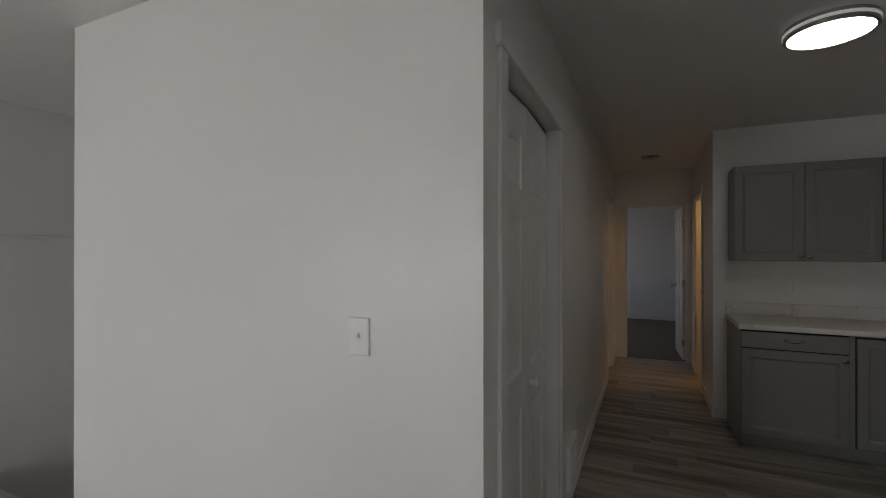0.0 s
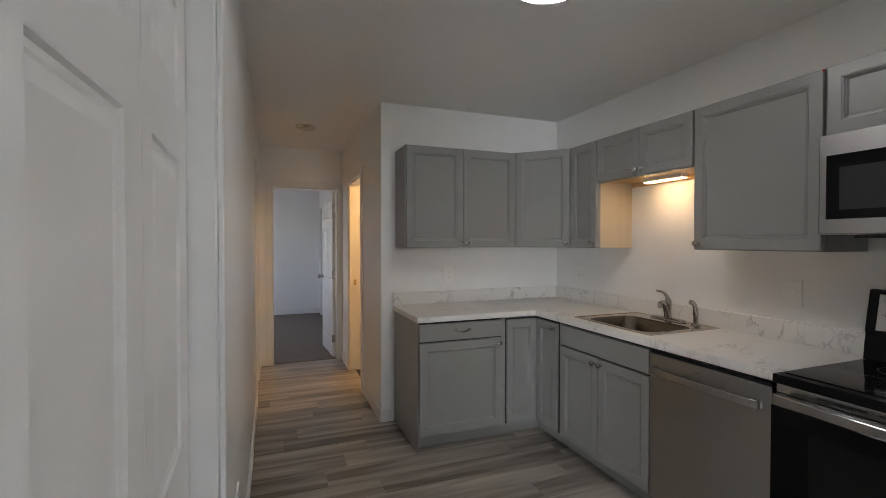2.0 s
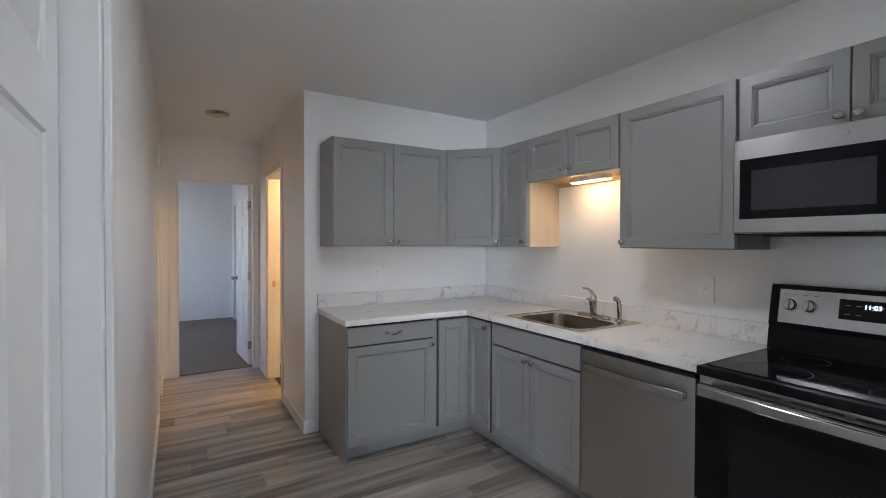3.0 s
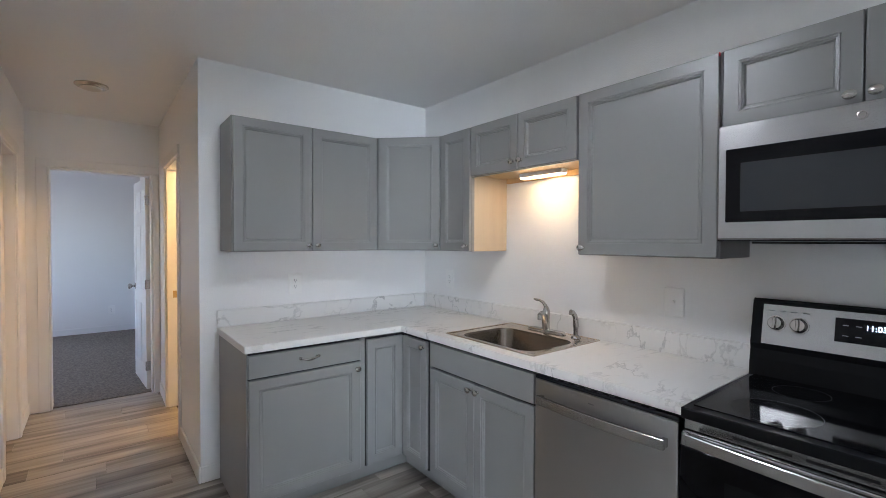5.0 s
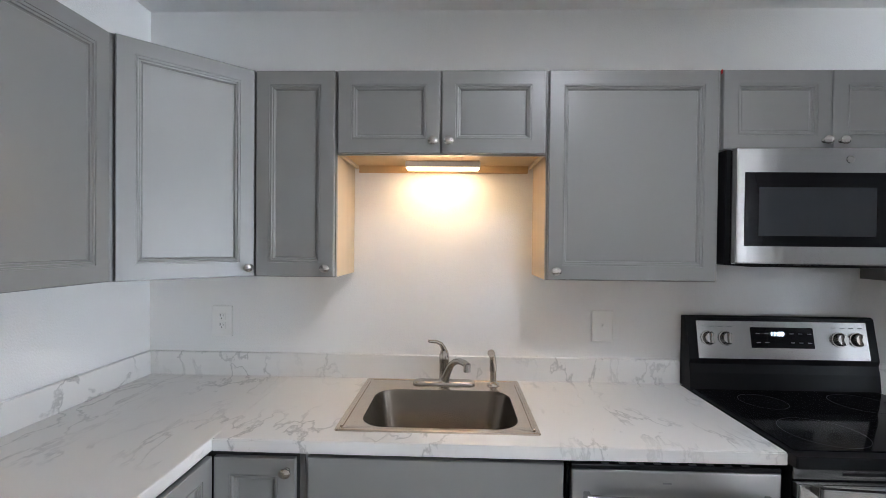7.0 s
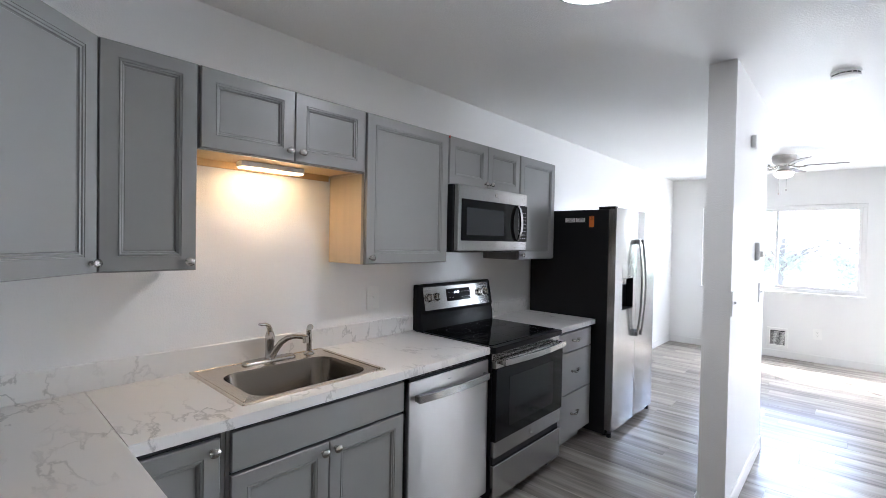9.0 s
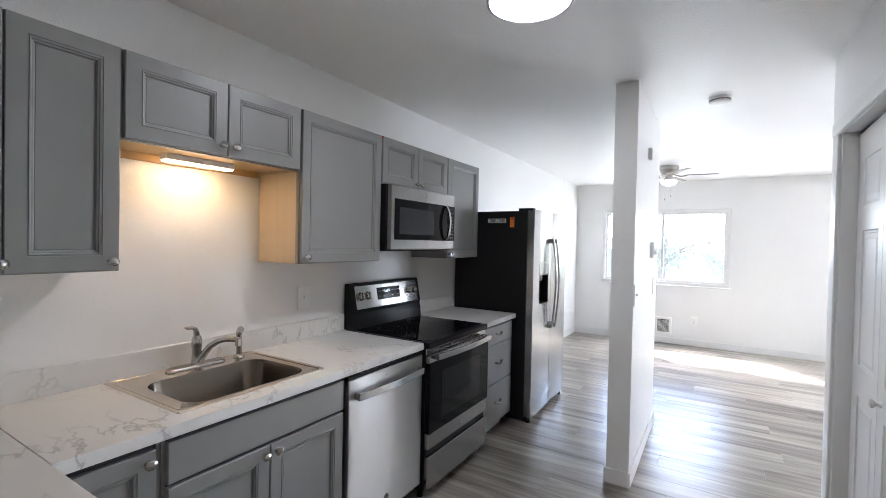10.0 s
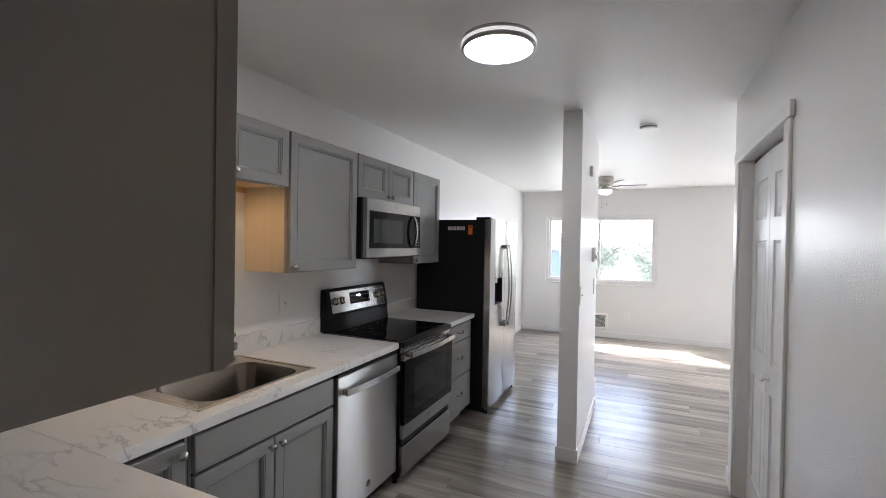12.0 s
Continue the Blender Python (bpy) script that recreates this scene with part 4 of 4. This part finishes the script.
bm = bmesh.new()
box(bm, 0.10, 0.66, 0.02, 0.27, MZ0 - 0.008, MZ0 - 0.001, 0.002)
part("underside_grille", bm, DARKTRIM, mw, "dark vent and lamp plate underneath")

# ---------------------------------------------------------------- refrigerator
FR0, FRD = 0.695, 0.77
fr = empty("refrigerator", sinkside(FR0, FRD), "stainless steel side-by-side refrigerator with black sides", "refrigerator")
FW, FH = 0.908, 1.775
bm = bmesh.new()
box(bm, 0.0, FW, 0.068, FRD - 0.02, 0.02, FH - 0.01, 0.004, 2)
part("cabinet", bm, FRIDGESIDE, fr, "black textured steel cabinet")
bm = bmesh.new()
box(bm, 0.02, FW - 0.02, 0.05, 0.09, 0.004, 0.06, 0.003)
part("kick_grille", bm, BLACK, fr)
for x in (0.03, FW - 0.03):
    bm = bmesh.new()
    tube(bm, [(x, 0.04, 0.0), (x, 0.04, 0.03)], 0.02, 12)
    part("foot", bm, BLACK, fr)
    bm = bmesh.new()
    box(bm, x - 0.028, x + 0.028, 0.02, 0.15, FH - 0.010, FH + 0.012, 0.003)
    part("hinge_cover", bm, BLACK, fr)


def fridge_door(x0, x1, hole=None):
    n = 10
    bm = bmesh.new()
    z0, z1 = 0.055, FH

    def yf(x):
        t = (x - x0) / (x1 - x0)
        return 0.008 - 0.010 * math.sin(math.pi * t)
    xs_ = [x0 + (x1 - x0) * i / n for i in range(n + 1)]
    if hole:
        hx0, hx1, hz0, hz1 = hole
        xs_ = sorted(set([x for x in xs_ if not hx0 - 0.015 < x < hx1 + 0.015] + [hx0, hx1]))
        zs_ = [z0, hz0, hz1, z1]
    else:
        zs_ = [z0, z1]
    vd = {(i, j): bm.verts.new((x, yf(x), z)) for i, x in enumerate(xs_) for j, z in enumerate(zs_)}
    for i in range(len(xs_) - 1):
        for j in range(len(zs_) - 1):
            if hole and xs_[i] >= hx0 - 1e-6 and xs_[i + 1] <= hx1 + 1e-6 and j == 1:
                continue
            bm.faces.new((vd[i, j], vd[i + 1, j], vd[i + 1, j + 1], vd[i, j + 1]))
    k, q = len(xs_) - 1, len(zs_) - 1
    for i in range(k):
        for j, z in ((0, z0), (q, z1)):
            bm.faces.new((vd[i, j], vd[i + 1, j], bm.verts.new((xs_[i + 1], 0.064, z)), bm.verts.new((xs_[i], 0.064, z))))
    for j in range(q):
        for i, x in ((0, x0), (k, x1)):
            bm.faces.new((vd[i, j], vd[i, j + 1], bm.verts.new((x, 0.064, zs_[j + 1])), bm.verts.new((x, 0.064, zs_[j]))))
    bmesh.ops.remove_doubles(bm, verts=bm.verts, dist=0.0005)
    return part("door", bm, STEEL, fr, "brushed stainless steel door", smooth=True)


HOLE = (0.13, 0.365, 0.985, 1.335)
SEAM = 0.455
fd = fridge_door(0.002, SEAM - 0.002, HOLE)
fe = fridge_door(SEAM + 0.002, FW - 0.002)
bm = bmesh.new()
a, b, c, d = HOLE
box(bm, a, b, 0.058, 0.062, c, d)
box(bm, a - 0.003, a, 0.002, 0.062, c, d)
box(bm, b, b + 0.003, 0.002, 0.062, c, d)
box(bm, a - 0.003, b + 0.003, 0.002, 0.062, d, d + 0.003)
box(bm, a - 0.003, b + 0.003, -0.004, 0.062, c - 0.004, c)
part("dispenser_recess", bm, BLACK, fd, "black water and ice dispenser recess")
bm = bmesh.new()
box(bm, a + 0.001, b - 0.001, -0.002, 0.02, d - 0.112, d - 0.001, 0.002)
part("dispenser_panel", bm, STEEL, fd, "silver dispenser control panel")
bm = bmesh.new()
box(bm, (a + b) / 2 - 0.02, (a + b) / 2 + 0.02, 0.02, 0.04, d - 0.16, d - 0.112, 0.003)
part("dispenser_spout", bm, PLASTIC, fd)
for x, dd in ((SEAM - 0.045, fd), (SEAM + 0.045, fe)):
    bm = bmesh.new()
    loops = []
    for i in range(17):
        t = i / 16
        z = 0.74 + 0.80 * t
        y_ = -0.020 - 0.030 * math.sin(math.pi * t)
        loops.append([(x - 0.011, y_, z), (x - 0.008, y_ - 0.014, z), (x + 0.008, y_ - 0.014, z), (x + 0.011, y_, z)])
    vs = skin(bm, loops)
    bm.faces.new(vs[0][::-1])
    for z in (0.74, 1.50):
        box(bm, x - 0.014, x + 0.014, -0.034, 0.004, z, z + 0.04, 0.003)
    part("handle", bm, STEEL, dd, "long curved steel handle", smooth=True)
for x0, x1, z0, z1, mt, n_ in ((0.345, 0.385, 1.628, 1.715, ORANGE, "orange_sticker"), (0.42, 0.50, 1.668, 1.702, PAPER, "white_sticker"), (0.505, 0.59, 1.668, 1.702, PAPER, "white_sticker")):
    bm = bmesh.new()
    box(bm, -0.0006, 0.0004, x0 - 0.16, x1 - 0.16, z0, z1)
    sti = part(n_, bm, mt, fr, n_.replace("_", " ") + " on the side")
    for k in range(3):
        bm = bmesh.new()
        w_ = (x1 - x0) * (0.7, 0.5, 0.62)[k]
        box(bm, -0.0011, -0.0007, x0 - 0.16 + 0.15 * (x1 - x0), x0 - 0.16 + 0.15 * (x1 - x0) + w_, z1 - 0.008 - k * 0.009, z1 - 0.004 - k * 0.009)
        part("print_bar", bm, INK, sti)

# ---------------------------------------------------------------- lamps and fittings
GUN = material("gunmetal", (0.46, 0.455, 0.45), 0.3, 0.9, vary=0.1, scale=20)
kl = empty("ceiling_light", pose(0.713, 2.510, H + 0.016), "round flush LED ceiling light, lit, with dark and silver rings", "ceiling light")
bm = bmesh.new()
lathe(bm, [(0.155, -0.012), (0.172, -0.006), (0.174, -0.030), (0.166, -0.034)], Matrix(), 48)
part("upper_ring", bm, GUN, kl, "dark gunmetal upper ring", smooth=True)
bm = bmesh.new()
lathe(bm, [(0.172, -0.031), (0.177, -0.034), (0.177, -0.045), (0.170, -0.047)], Matrix(), 48)
part("silver_band", bm, GLOWBAND, kl, "thin silver band between the rings, given a faint glow to look bright", smooth=True)
bm = bmesh.new()
lathe(bm, [(0.172, -0.046), (0.174, -0.050), (0.172, -0.062), (0.160, -0.064), (0.158, -0.056)], Matrix(), 48, False)
part("lower_ring", bm, GUN, kl, smooth=True)
bm = bmesh.new()
lathe(bm, [(0.159, -0.050), (0.158, -0.060), (0.110, -0.066), (0.002, -0.068)], Matrix(), 48)
part("diffuser", bm, LIGHTON, kl, "glowing white diffuser", smooth=True)

hl_ = empty("hall_ceiling_light", pose(-0.03, 5.38, H), "round brushed nickel hall ceiling light, switched off", "ceiling light")
bm = bmesh.new()
lathe(bm, [(0.095, 0.0), (0.096, -0.008), (0.082, -0.018), (0.060, -0.022)], Matrix(), 32)
part("trim_ring", bm, NICKEL, hl_, smooth=True)
bm = bmesh.new()
lathe(bm, [(0.062, -0.020), (0.055, -0.030), (0.035, -0.036), (0.002, -0.038)], Matrix(), 32)
part("lens", bm, FROST, hl_, smooth=True)

ul = empty("under_cabinet_light", pose(1.975, 3.108, SB), "slim under-cabinet light bar, glowing warm white", "light bar")
bm = bmesh.new()
box(bm, -0.028, 0.028, -0.150, 0.150, -0.016, 0.0095, 0.003)
part("housing", bm, PLASTIC, ul)
bm = bmesh.new()
box(bm, -0.024, 0.024, -0.144, 0.144, -0.021, -0.0165, 0.002)
part("diffuser", bm, WARMON, ul, "glowing warm diffuser")

bm = bmesh.new()
box(bm, 2.060, 2.072, 2.752, 3.468, SB - 0.020, SB + 0.010)
tagged(part("hanging_rail", bm, MAPLE2), "maple hanging rail under the short sink cabinet", "rail")

sm = empty("smoke_detector", pose(0.055, 0.672, H), "white round smoke detector on the ceiling", "smoke detector")
bm = bmesh.new()
lathe(bm, [(0.068, 0.0), (0.068, -0.012), (0.062, -0.014), (0.060, -0.022), (0.066, -0.024), (0.064, -0.034), (0.045, -0.040), (0.002, -0.041)], Matrix(), 32)
part("body", bm, PLASTIC, sm, smooth=True)
for i in range(14):
    bm = bmesh.new()
    box(bm, 0.058, 0.0625, -0.010, 0.010, -0.0215, -0.0150)
    part("vent_slot", bm, GAP, sm, m=pose(0, 0, 0, 0, 0, 360 * i / 14))

# ceiling fan
fx, fy = 0.575, -2.03
fn = empty("ceiling_fan", pose(fx, fy, H), "brushed nickel hugger ceiling fan with grey blades and lit glass dome", "ceiling fan")
bm = bmesh.new()
lathe(bm, [(0.105, 0.0), (0.110, -0.006), (0.108, -0.040), (0.112, -0.046), (0.095, -0.085), (0.075, -0.105), (0.055, -0.115)], Matrix(), 36)
part("motor_housing", bm, FANMETAL, fn, smooth=True)
for i in range(12):
    bm = bmesh.new()
    box(bm, 0.107, 0.1105, -0.010, 0.010, -0.028, -0.020)
    part("vent_slot", bm, GUN, fn, m=pose(0, 0, 0, 0, 0, 30 * i))
bm = bmesh.new()
lathe(bm, [(0.048, -0.112), (0.050, -0.150), (0.075, -0.165), (0.078, -0.178)], Matrix(), 32)
part("light_fitter", bm, FANMETAL, fn, smooth=True)
bm = bmesh.new()
lathe(bm, [(0.076, -0.178), (0.090, -0.186), (0.088, -0.205), (0.070, -0.228), (0.035, -0.243), (0.002, -0.247)], Matrix(), 32)
part("glass_dome", bm, FANGLASS, fn, "frosted glass dome, lit", smooth=True)
for k in range(5):
    M = pose(0, 0, -0.118, 0, 0, 186 + 72 * k)
    bm = bmesh.new()
    out = [(0.17, -0.045), (0.50, -0.062), (0.525, -0.052), (0.533, -0.025), (0.533, 0.025), (0.525, 0.052), (0.50, 0.062), (0.17, 0.045)]
    tp = [bm.verts.new(pose(0, 0, 0, 11, 0, 0) @ Vector((x_, y_, 0.003))) for x_, y_ in out]
    bt = [bm.verts.new(pose(0, 0, 0, 11, 0, 0) @ Vector((x_, y_, -0.003))) for x_, y_ in out]
    bm.faces.new(tp)
    bm.faces.new(bt[::-1])
    for i in range(8):
        bm.faces.new((tp[i], tp[(i + 1) % 8], bt[(i + 1) % 8], bt[i]))
    bl = part("blade", bm, BLADE, fn, m=M)
    bm = bmesh.new()
    tube(bm, arc((0.06, -0.012, 0.012), (0.12, -0.03, -0.028), (0.20, -0.028, -0.006)), 0.006, 8)
    tube(bm, arc((0.06, 0.012, 0.012), (0.12, 0.03, -0.028), (0.20, 0.028, -0.002)), 0.006, 8)
    part("blade_arm", bm, NICKEL, bl, smooth=True)
for x_, l_ in ((-0.03, 0.20), (0.035, 0.24)):
    bm = bmesh.new()
    tube(bm, [(x_, 0.06, -0.165), (x_, 0.06, -0.17 - l_)], 0.0016, 6)
    lathe(bm, [(0.001, -0.012), (0.006, -0.006), (0.007, 0.004), (0.001, 0.012)], pose(x_, 0.06, -0.18 - l_), 10)
    part("pull_chain", bm, NICKEL, fn, smooth=True)


def plate(m, label, kind, w=0.089, h=0.134):
    """A wall plate in the plane of x and z, facing -y."""
    th = empty("light_switch" if kind == "switch" else "outlet", m @ pose(0, -0.003, 0), label, "switch" if kind == "switch" else "outlet")
    bm = bmesh.new()
    rings(bm, w, h, ((0.004, -0.003), (0.004, -0.0008), (0, -0.0004), (0, 0.004), (0.003, 0.0062), (0.0045, 0.006)), -w / 2, -h / 2)
    part("cover_plate", bm, PLASTIC, th)
    if kind == "switch":
        bm = bmesh.new()
        box(bm, -0.006, 0.006, -0.0075, -0.006, -0.013, 0.013)
        part("bezel", bm, PLASTIC, th)
        bm = bmesh.new()
        box(bm, -0.0045, 0.0045, -0.017, -0.0075, -0.002, 0.010, 0.0015)
        part("toggle", bm, PLASTIC, th)
    else:
        for z in (-0.0195, 0.0195):
            bm = bmesh.new()
            rings(bm, 0.034, 0.030, ((0, 0.006), (0, 0.0075), (0.003, 0.0085), (0.004, 0.0085)), -0.017, z - 0.015)
            rc = part("receptacle", bm, PLASTIC, th)
            for a_, b_ in ((-0.0075, 0.009), (0.0055, 0.007)):
                bm = bmesh.new()
                box(bm, a_, a_ + 0.0026, -0.0089, -0.0084, z + 0.001, z + 0.001 + b_)
                part("slot", bm, GAP, rc)
            bm = bmesh.new()
            box(bm, -0.002, 0.002, -0.0089, -0.0084, z - 0.010, z - 0.005)
            part("slot", bm, GAP, rc)
    for z in ((0.0,) if kind != "switch" else (-0.045, 0.045)):
        bm = bmesh.new()
        lathe(bm, [(0.003, 0.0), (0.0028, 0.0012), (0.001, 0.0016)], Matrix(), 10)
        part("screw", bm, PLASTIC, th, m=pose(0, -0.006, z, 90, 0, 0))
    return th


plate(pose(1.023, B, 1.148), "white duplex outlet above the corner worktop", "outlet")
plate(pose(W, 4.072, 1.150, 0, 0, -90), "white duplex outlet beside the kitchen corner", "outlet")
plate(pose(W, 2.424, 1.153, 0, 0, -90), "white toggle switch above the worktop", "switch")
plate(pose(-0.882, CY, 1.182), "white toggle switch on the living room wall", "switch", 0.076, 0.12)
plate(pose(0.478, 1.225, 1.185, 0, 0, -90), "white toggle switch on the stub wall", "switch")
plate(pose(0.478, 0.27, 1.18, 0, 0, -90), "white toggle switch on the stub wall", "switch")
plate(pose(0.305, SY, 0.372, 0, 0, 180), "white duplex outlet under the window", "outlet")
plate(pose(HL, 2.80, 0.43, 0, 0, 90), "white duplex outlet beside the wall heater", "outlet")
plate(pose(0.17, BY, 0.34), "white duplex outlet in the bedroom", "outlet")
bm = bmesh.new()
box(bm, 0.450, 0.478, 0.72, 0.78, 2.105, 2.185, 0.008, 2)
tagged(part("wall_sensor", bm, PLASTIC, smooth=True), "small white round-edged sensor on the stub wall", "sensor")
tm = empty("thermostat", pose(0.478, 0.465, 1.465, 0, 0, -90), "white wall thermostat with grey dial", "thermostat")
bm = bmesh.new()
rings(bm, 0.075, 0.120, ((0, 0), (0, 0.018), (0.006, 0.026), (0.007, 0.026)), -0.0375, -0.06)
part("case", bm, PLASTIC, tm)
bm = bmesh.new()
lathe(bm, [(0.020, 0.0), (0.020, 0.014), (0.016, 0.018), (0.001, 0.018)], Matrix(), 20)
part("dial", bm, PLASTIC, tm, m=pose(0.0, -0.026, -0.015, 90, 0, 0), smooth=True)


def wall_heater(m, w, h, label):
    th = empty("wall_heater", m, label, "heater")
    bm = bmesh.new()
    rings(bm, w, h, ((0, 0), (0, 0.018), (0.006, 0.024), (0.030, 0.024), (0.034, 0.016), (0.035, 0.016)), -w / 2, 0)
    part("frame", bm, PLASTIC, th)
    n = int((h - 0.08) / 0.014)
    bm0 = bmesh.new()
    box(bm0, -w / 2 + 0.036, w / 2 - 0.036, -0.018, -0.0165, 0.036, h - 0.036)
    part("backing", bm0, GAP, th)
    bm = bmesh.new()
    box(bm, -w / 2 + 0.036, w / 2 - 0.036, -0.022, -0.019, 0, 0.005)
    me = mesh_of(bm, "slat", PLASTIC)
    for i in range(n):
        o = new("slat", me)
        o.parent = th
        o.location = (0, 0, 0.042 + i * 0.014)
    return th


wall_heater(pose(0.722, SY, 0.135, 0, 0, 180), 0.235, 0.265, "white louvred wall heater under the window")
wall_heater(pose(HL, 2.57, 0.105, 0, 0, 90), 0.26, 0.25, "white wall heater in the hallway")

# ledge on the far living room wall
solid("trim_ledge", TRIM, "thin horizontal ledge on the living room wall", "trim", (LX, LX + 0.03, -1.0, 3.2, 1.54, 1.565), bevel=0.003)

# ---------------------------------------------------------------- outdoors
GRASS = material("dry_lawn", (0.10, 0.12, 0.05), 0.9, vary=0.4, scale=3, bump=0.5, bscale=30, bdist=0.02)
LEAF = material("leaves", (0.07, 0.11, 0.045), 0.6, vary=0.35, scale=2)
# sunlight shines through the leaves; the pale tint paints in overexposed bleaching
tree_nodes = LEAF.node_tree
thin = tree_nodes.nodes.new("ShaderNodeBsdfTranslucent")
thin.inputs[0].default_value = (0.46, 0.50, 0.38, 1)
both = tree_nodes.nodes.new("ShaderNodeMixShader")
both.inputs[0].default_value = 0.65
tree_nodes.links.new(tree_nodes.nodes["Principled BSDF"].outputs[0], both.inputs[1])
tree_nodes.links.new(thin.outputs[0], both.inputs[2])
tree_nodes.links.new(both.outputs[0], tree_nodes.nodes["Material Output"].inputs[0])
BARK = material("bark", (0.12, 0.09, 0.07), 0.9, vary=0.3, scale=8)
SIDING = material("blue_grey_siding", (0.22, 0.28, 0.36), 0.6, vary=0.1, scale=5)
ROOFM = material("dark_shingle", (0.08, 0.08, 0.085), 0.9, vary=0.2, scale=10)
solid("ground", GRASS, "dry sunlit lawn outside the window", "ground", (-400, 400, -800, SY - T - 0.001, -0.75, -0.55))


def tree(x, y, z, s, label, seed):
    r_ = random.Random(seed)
    th = empty("tree", pose(x, y, z), label, "tree")
    bm = bmesh.new()
    tube(bm, [(0, 0, 0), (0.03 * s, 0.02 * s, 0.8 * s), (-0.02 * s, 0.05 * s, 1.6 * s), (0, 0, 2.6 * s)], [0.12 * s, 0.10 * s, 0.07 * s, 0.02 * s], 8)
    for i in range(7):
        a = r_.uniform(0, 6.28)
        z0 = r_.uniform(0.9, 2.0) * s
        tube(bm, [(0, 0, z0), (0.5 * s * math.cos(a), 0.5 * s * math.sin(a), z0 + 0.35 * s), (1.0 * s * math.cos(a), 1.0 * s * math.sin(a), z0 + 0.5 * s)], [0.05 * s, 0.03 * s, 0.01 * s], 6)
    part("trunk", bm, BARK, th)
    vs_, fs_ = [], []
    for c in range(60):
        a, rr, zz = r_.uniform(0, 6.28), 1.15 * s * math.sqrt(r_.random()), r_.uniform(1.0, 3.2) * s
        rr *= 1 - abs(zz / s - 1.9) / 2.0
        cc = Vector((rr * math.cos(a), rr * math.sin(a), zz))
        for k_ in range(70):
            p = cc + Vector((r_.gauss(0, 1), r_.gauss(0, 1), r_.gauss(0, 0.8))) * 0.16 * s
            d1 = Vector((r_.gauss(0, 1), r_.gauss(0, 1), r_.gauss(0, 1))).normalized()
            d2 = d1.orthogonal().normalized()
            n0 = len(vs_)
            L_ = r_.uniform(0.05, 0.09) * s
            vs_ += [p - d1 * L_, p + d2 * L_ * 0.45, p + d1 * L_, p - d2 * L_ * 0.45]
            fs_.append((n0, n0 + 1, n0 + 2, n0 + 3))
    me = bpy.data.meshes.new("crown")
    me.from_pydata(vs_, [], fs_)
    me.materials.append(LEAF)
    new("crown", me).parent = th


tree(-0.3, -9.5, -0.55, 1.0, "leafy green bush-like tree outside the window", 3)
tree(1.6, -13.0, -0.55, 1.3, "leafy green tree across the lawn", 4)
hs = empty("neighbour_house", pose(6.5, -20, -0.55), "low blue-grey neighbouring house across the lawn", "house")
bm = bmesh.new()
box(bm, -4, 4, -3, 3, 0, 1.9)
part("wall", bm, SIDING, hs)
bm = bmesh.new()
loops = [[(x_, -3.4, 1.9), (x_, 0, 3.2), (x_, 3.4, 1.9)] for x_ in (-4.3, 4.3)]
vs = skin(bm, loops)
bm.faces.new(vs[0][::-1])
part("roof", bm, ROOFM, hs)

# ---------------------------------------------------------------- vinyl planks
meshes = {}


def plank(x0, x1, y0, wd=0.1815):
    key = (round(x1 - x0, 2), round(wd, 3))
    if key not in meshes:
        L = key[0]
        bm = bmesh.new()
        lo = [bm.verts.new((x, y, -0.006)) for x, y in ((0.0004, 0.0004), (L - 0.0004, 0.0004), (L - 0.0004, wd - 0.0004), (0.0004, wd - 0.0004))]
        md = [bm.verts.new((v.co.x, v.co.y, -0.0008)) for v in lo]
        hi = [bm.verts.new((x, y, 0.0)) for x, y in ((0.0014, 0.0014), (L - 0.0014, 0.0014), (L - 0.0014, wd - 0.0014), (0.0014, wd - 0.0014))]
        for a, b in ((lo, md), (md, hi)):
            for i in range(4):
                bm.faces.new((a[i], a[(i + 1) % 4], b[(i + 1) % 4], b[i]))
        bm.faces.new(hi)
        meshes[key] = mesh_of(bm, "plank", PLANK)
    ob = new("plank", meshes[key])
    ob.parent = floor
    ob.location = (x0, y0, 0)


rng = random.Random(7)
y, PW = SY, 0.182
while y < EY + 0.05:
    x0, x1 = (LX, W) if y < CY else ((HL - 0.1, W) if y < B else (HL - 0.1, HR + 0.06))
    x = x0 - round(rng.uniform(0.05, 1.15), 2)
    wd = min(PW, EY + 0.05 - y)
    while x < x1:
        a, b = max(x, x0), min(x + 1.22, x1)
        if b - a > 0.03:
            plank(a, b, y, wd - 0.0005)
        x += 1.22
    y += PW
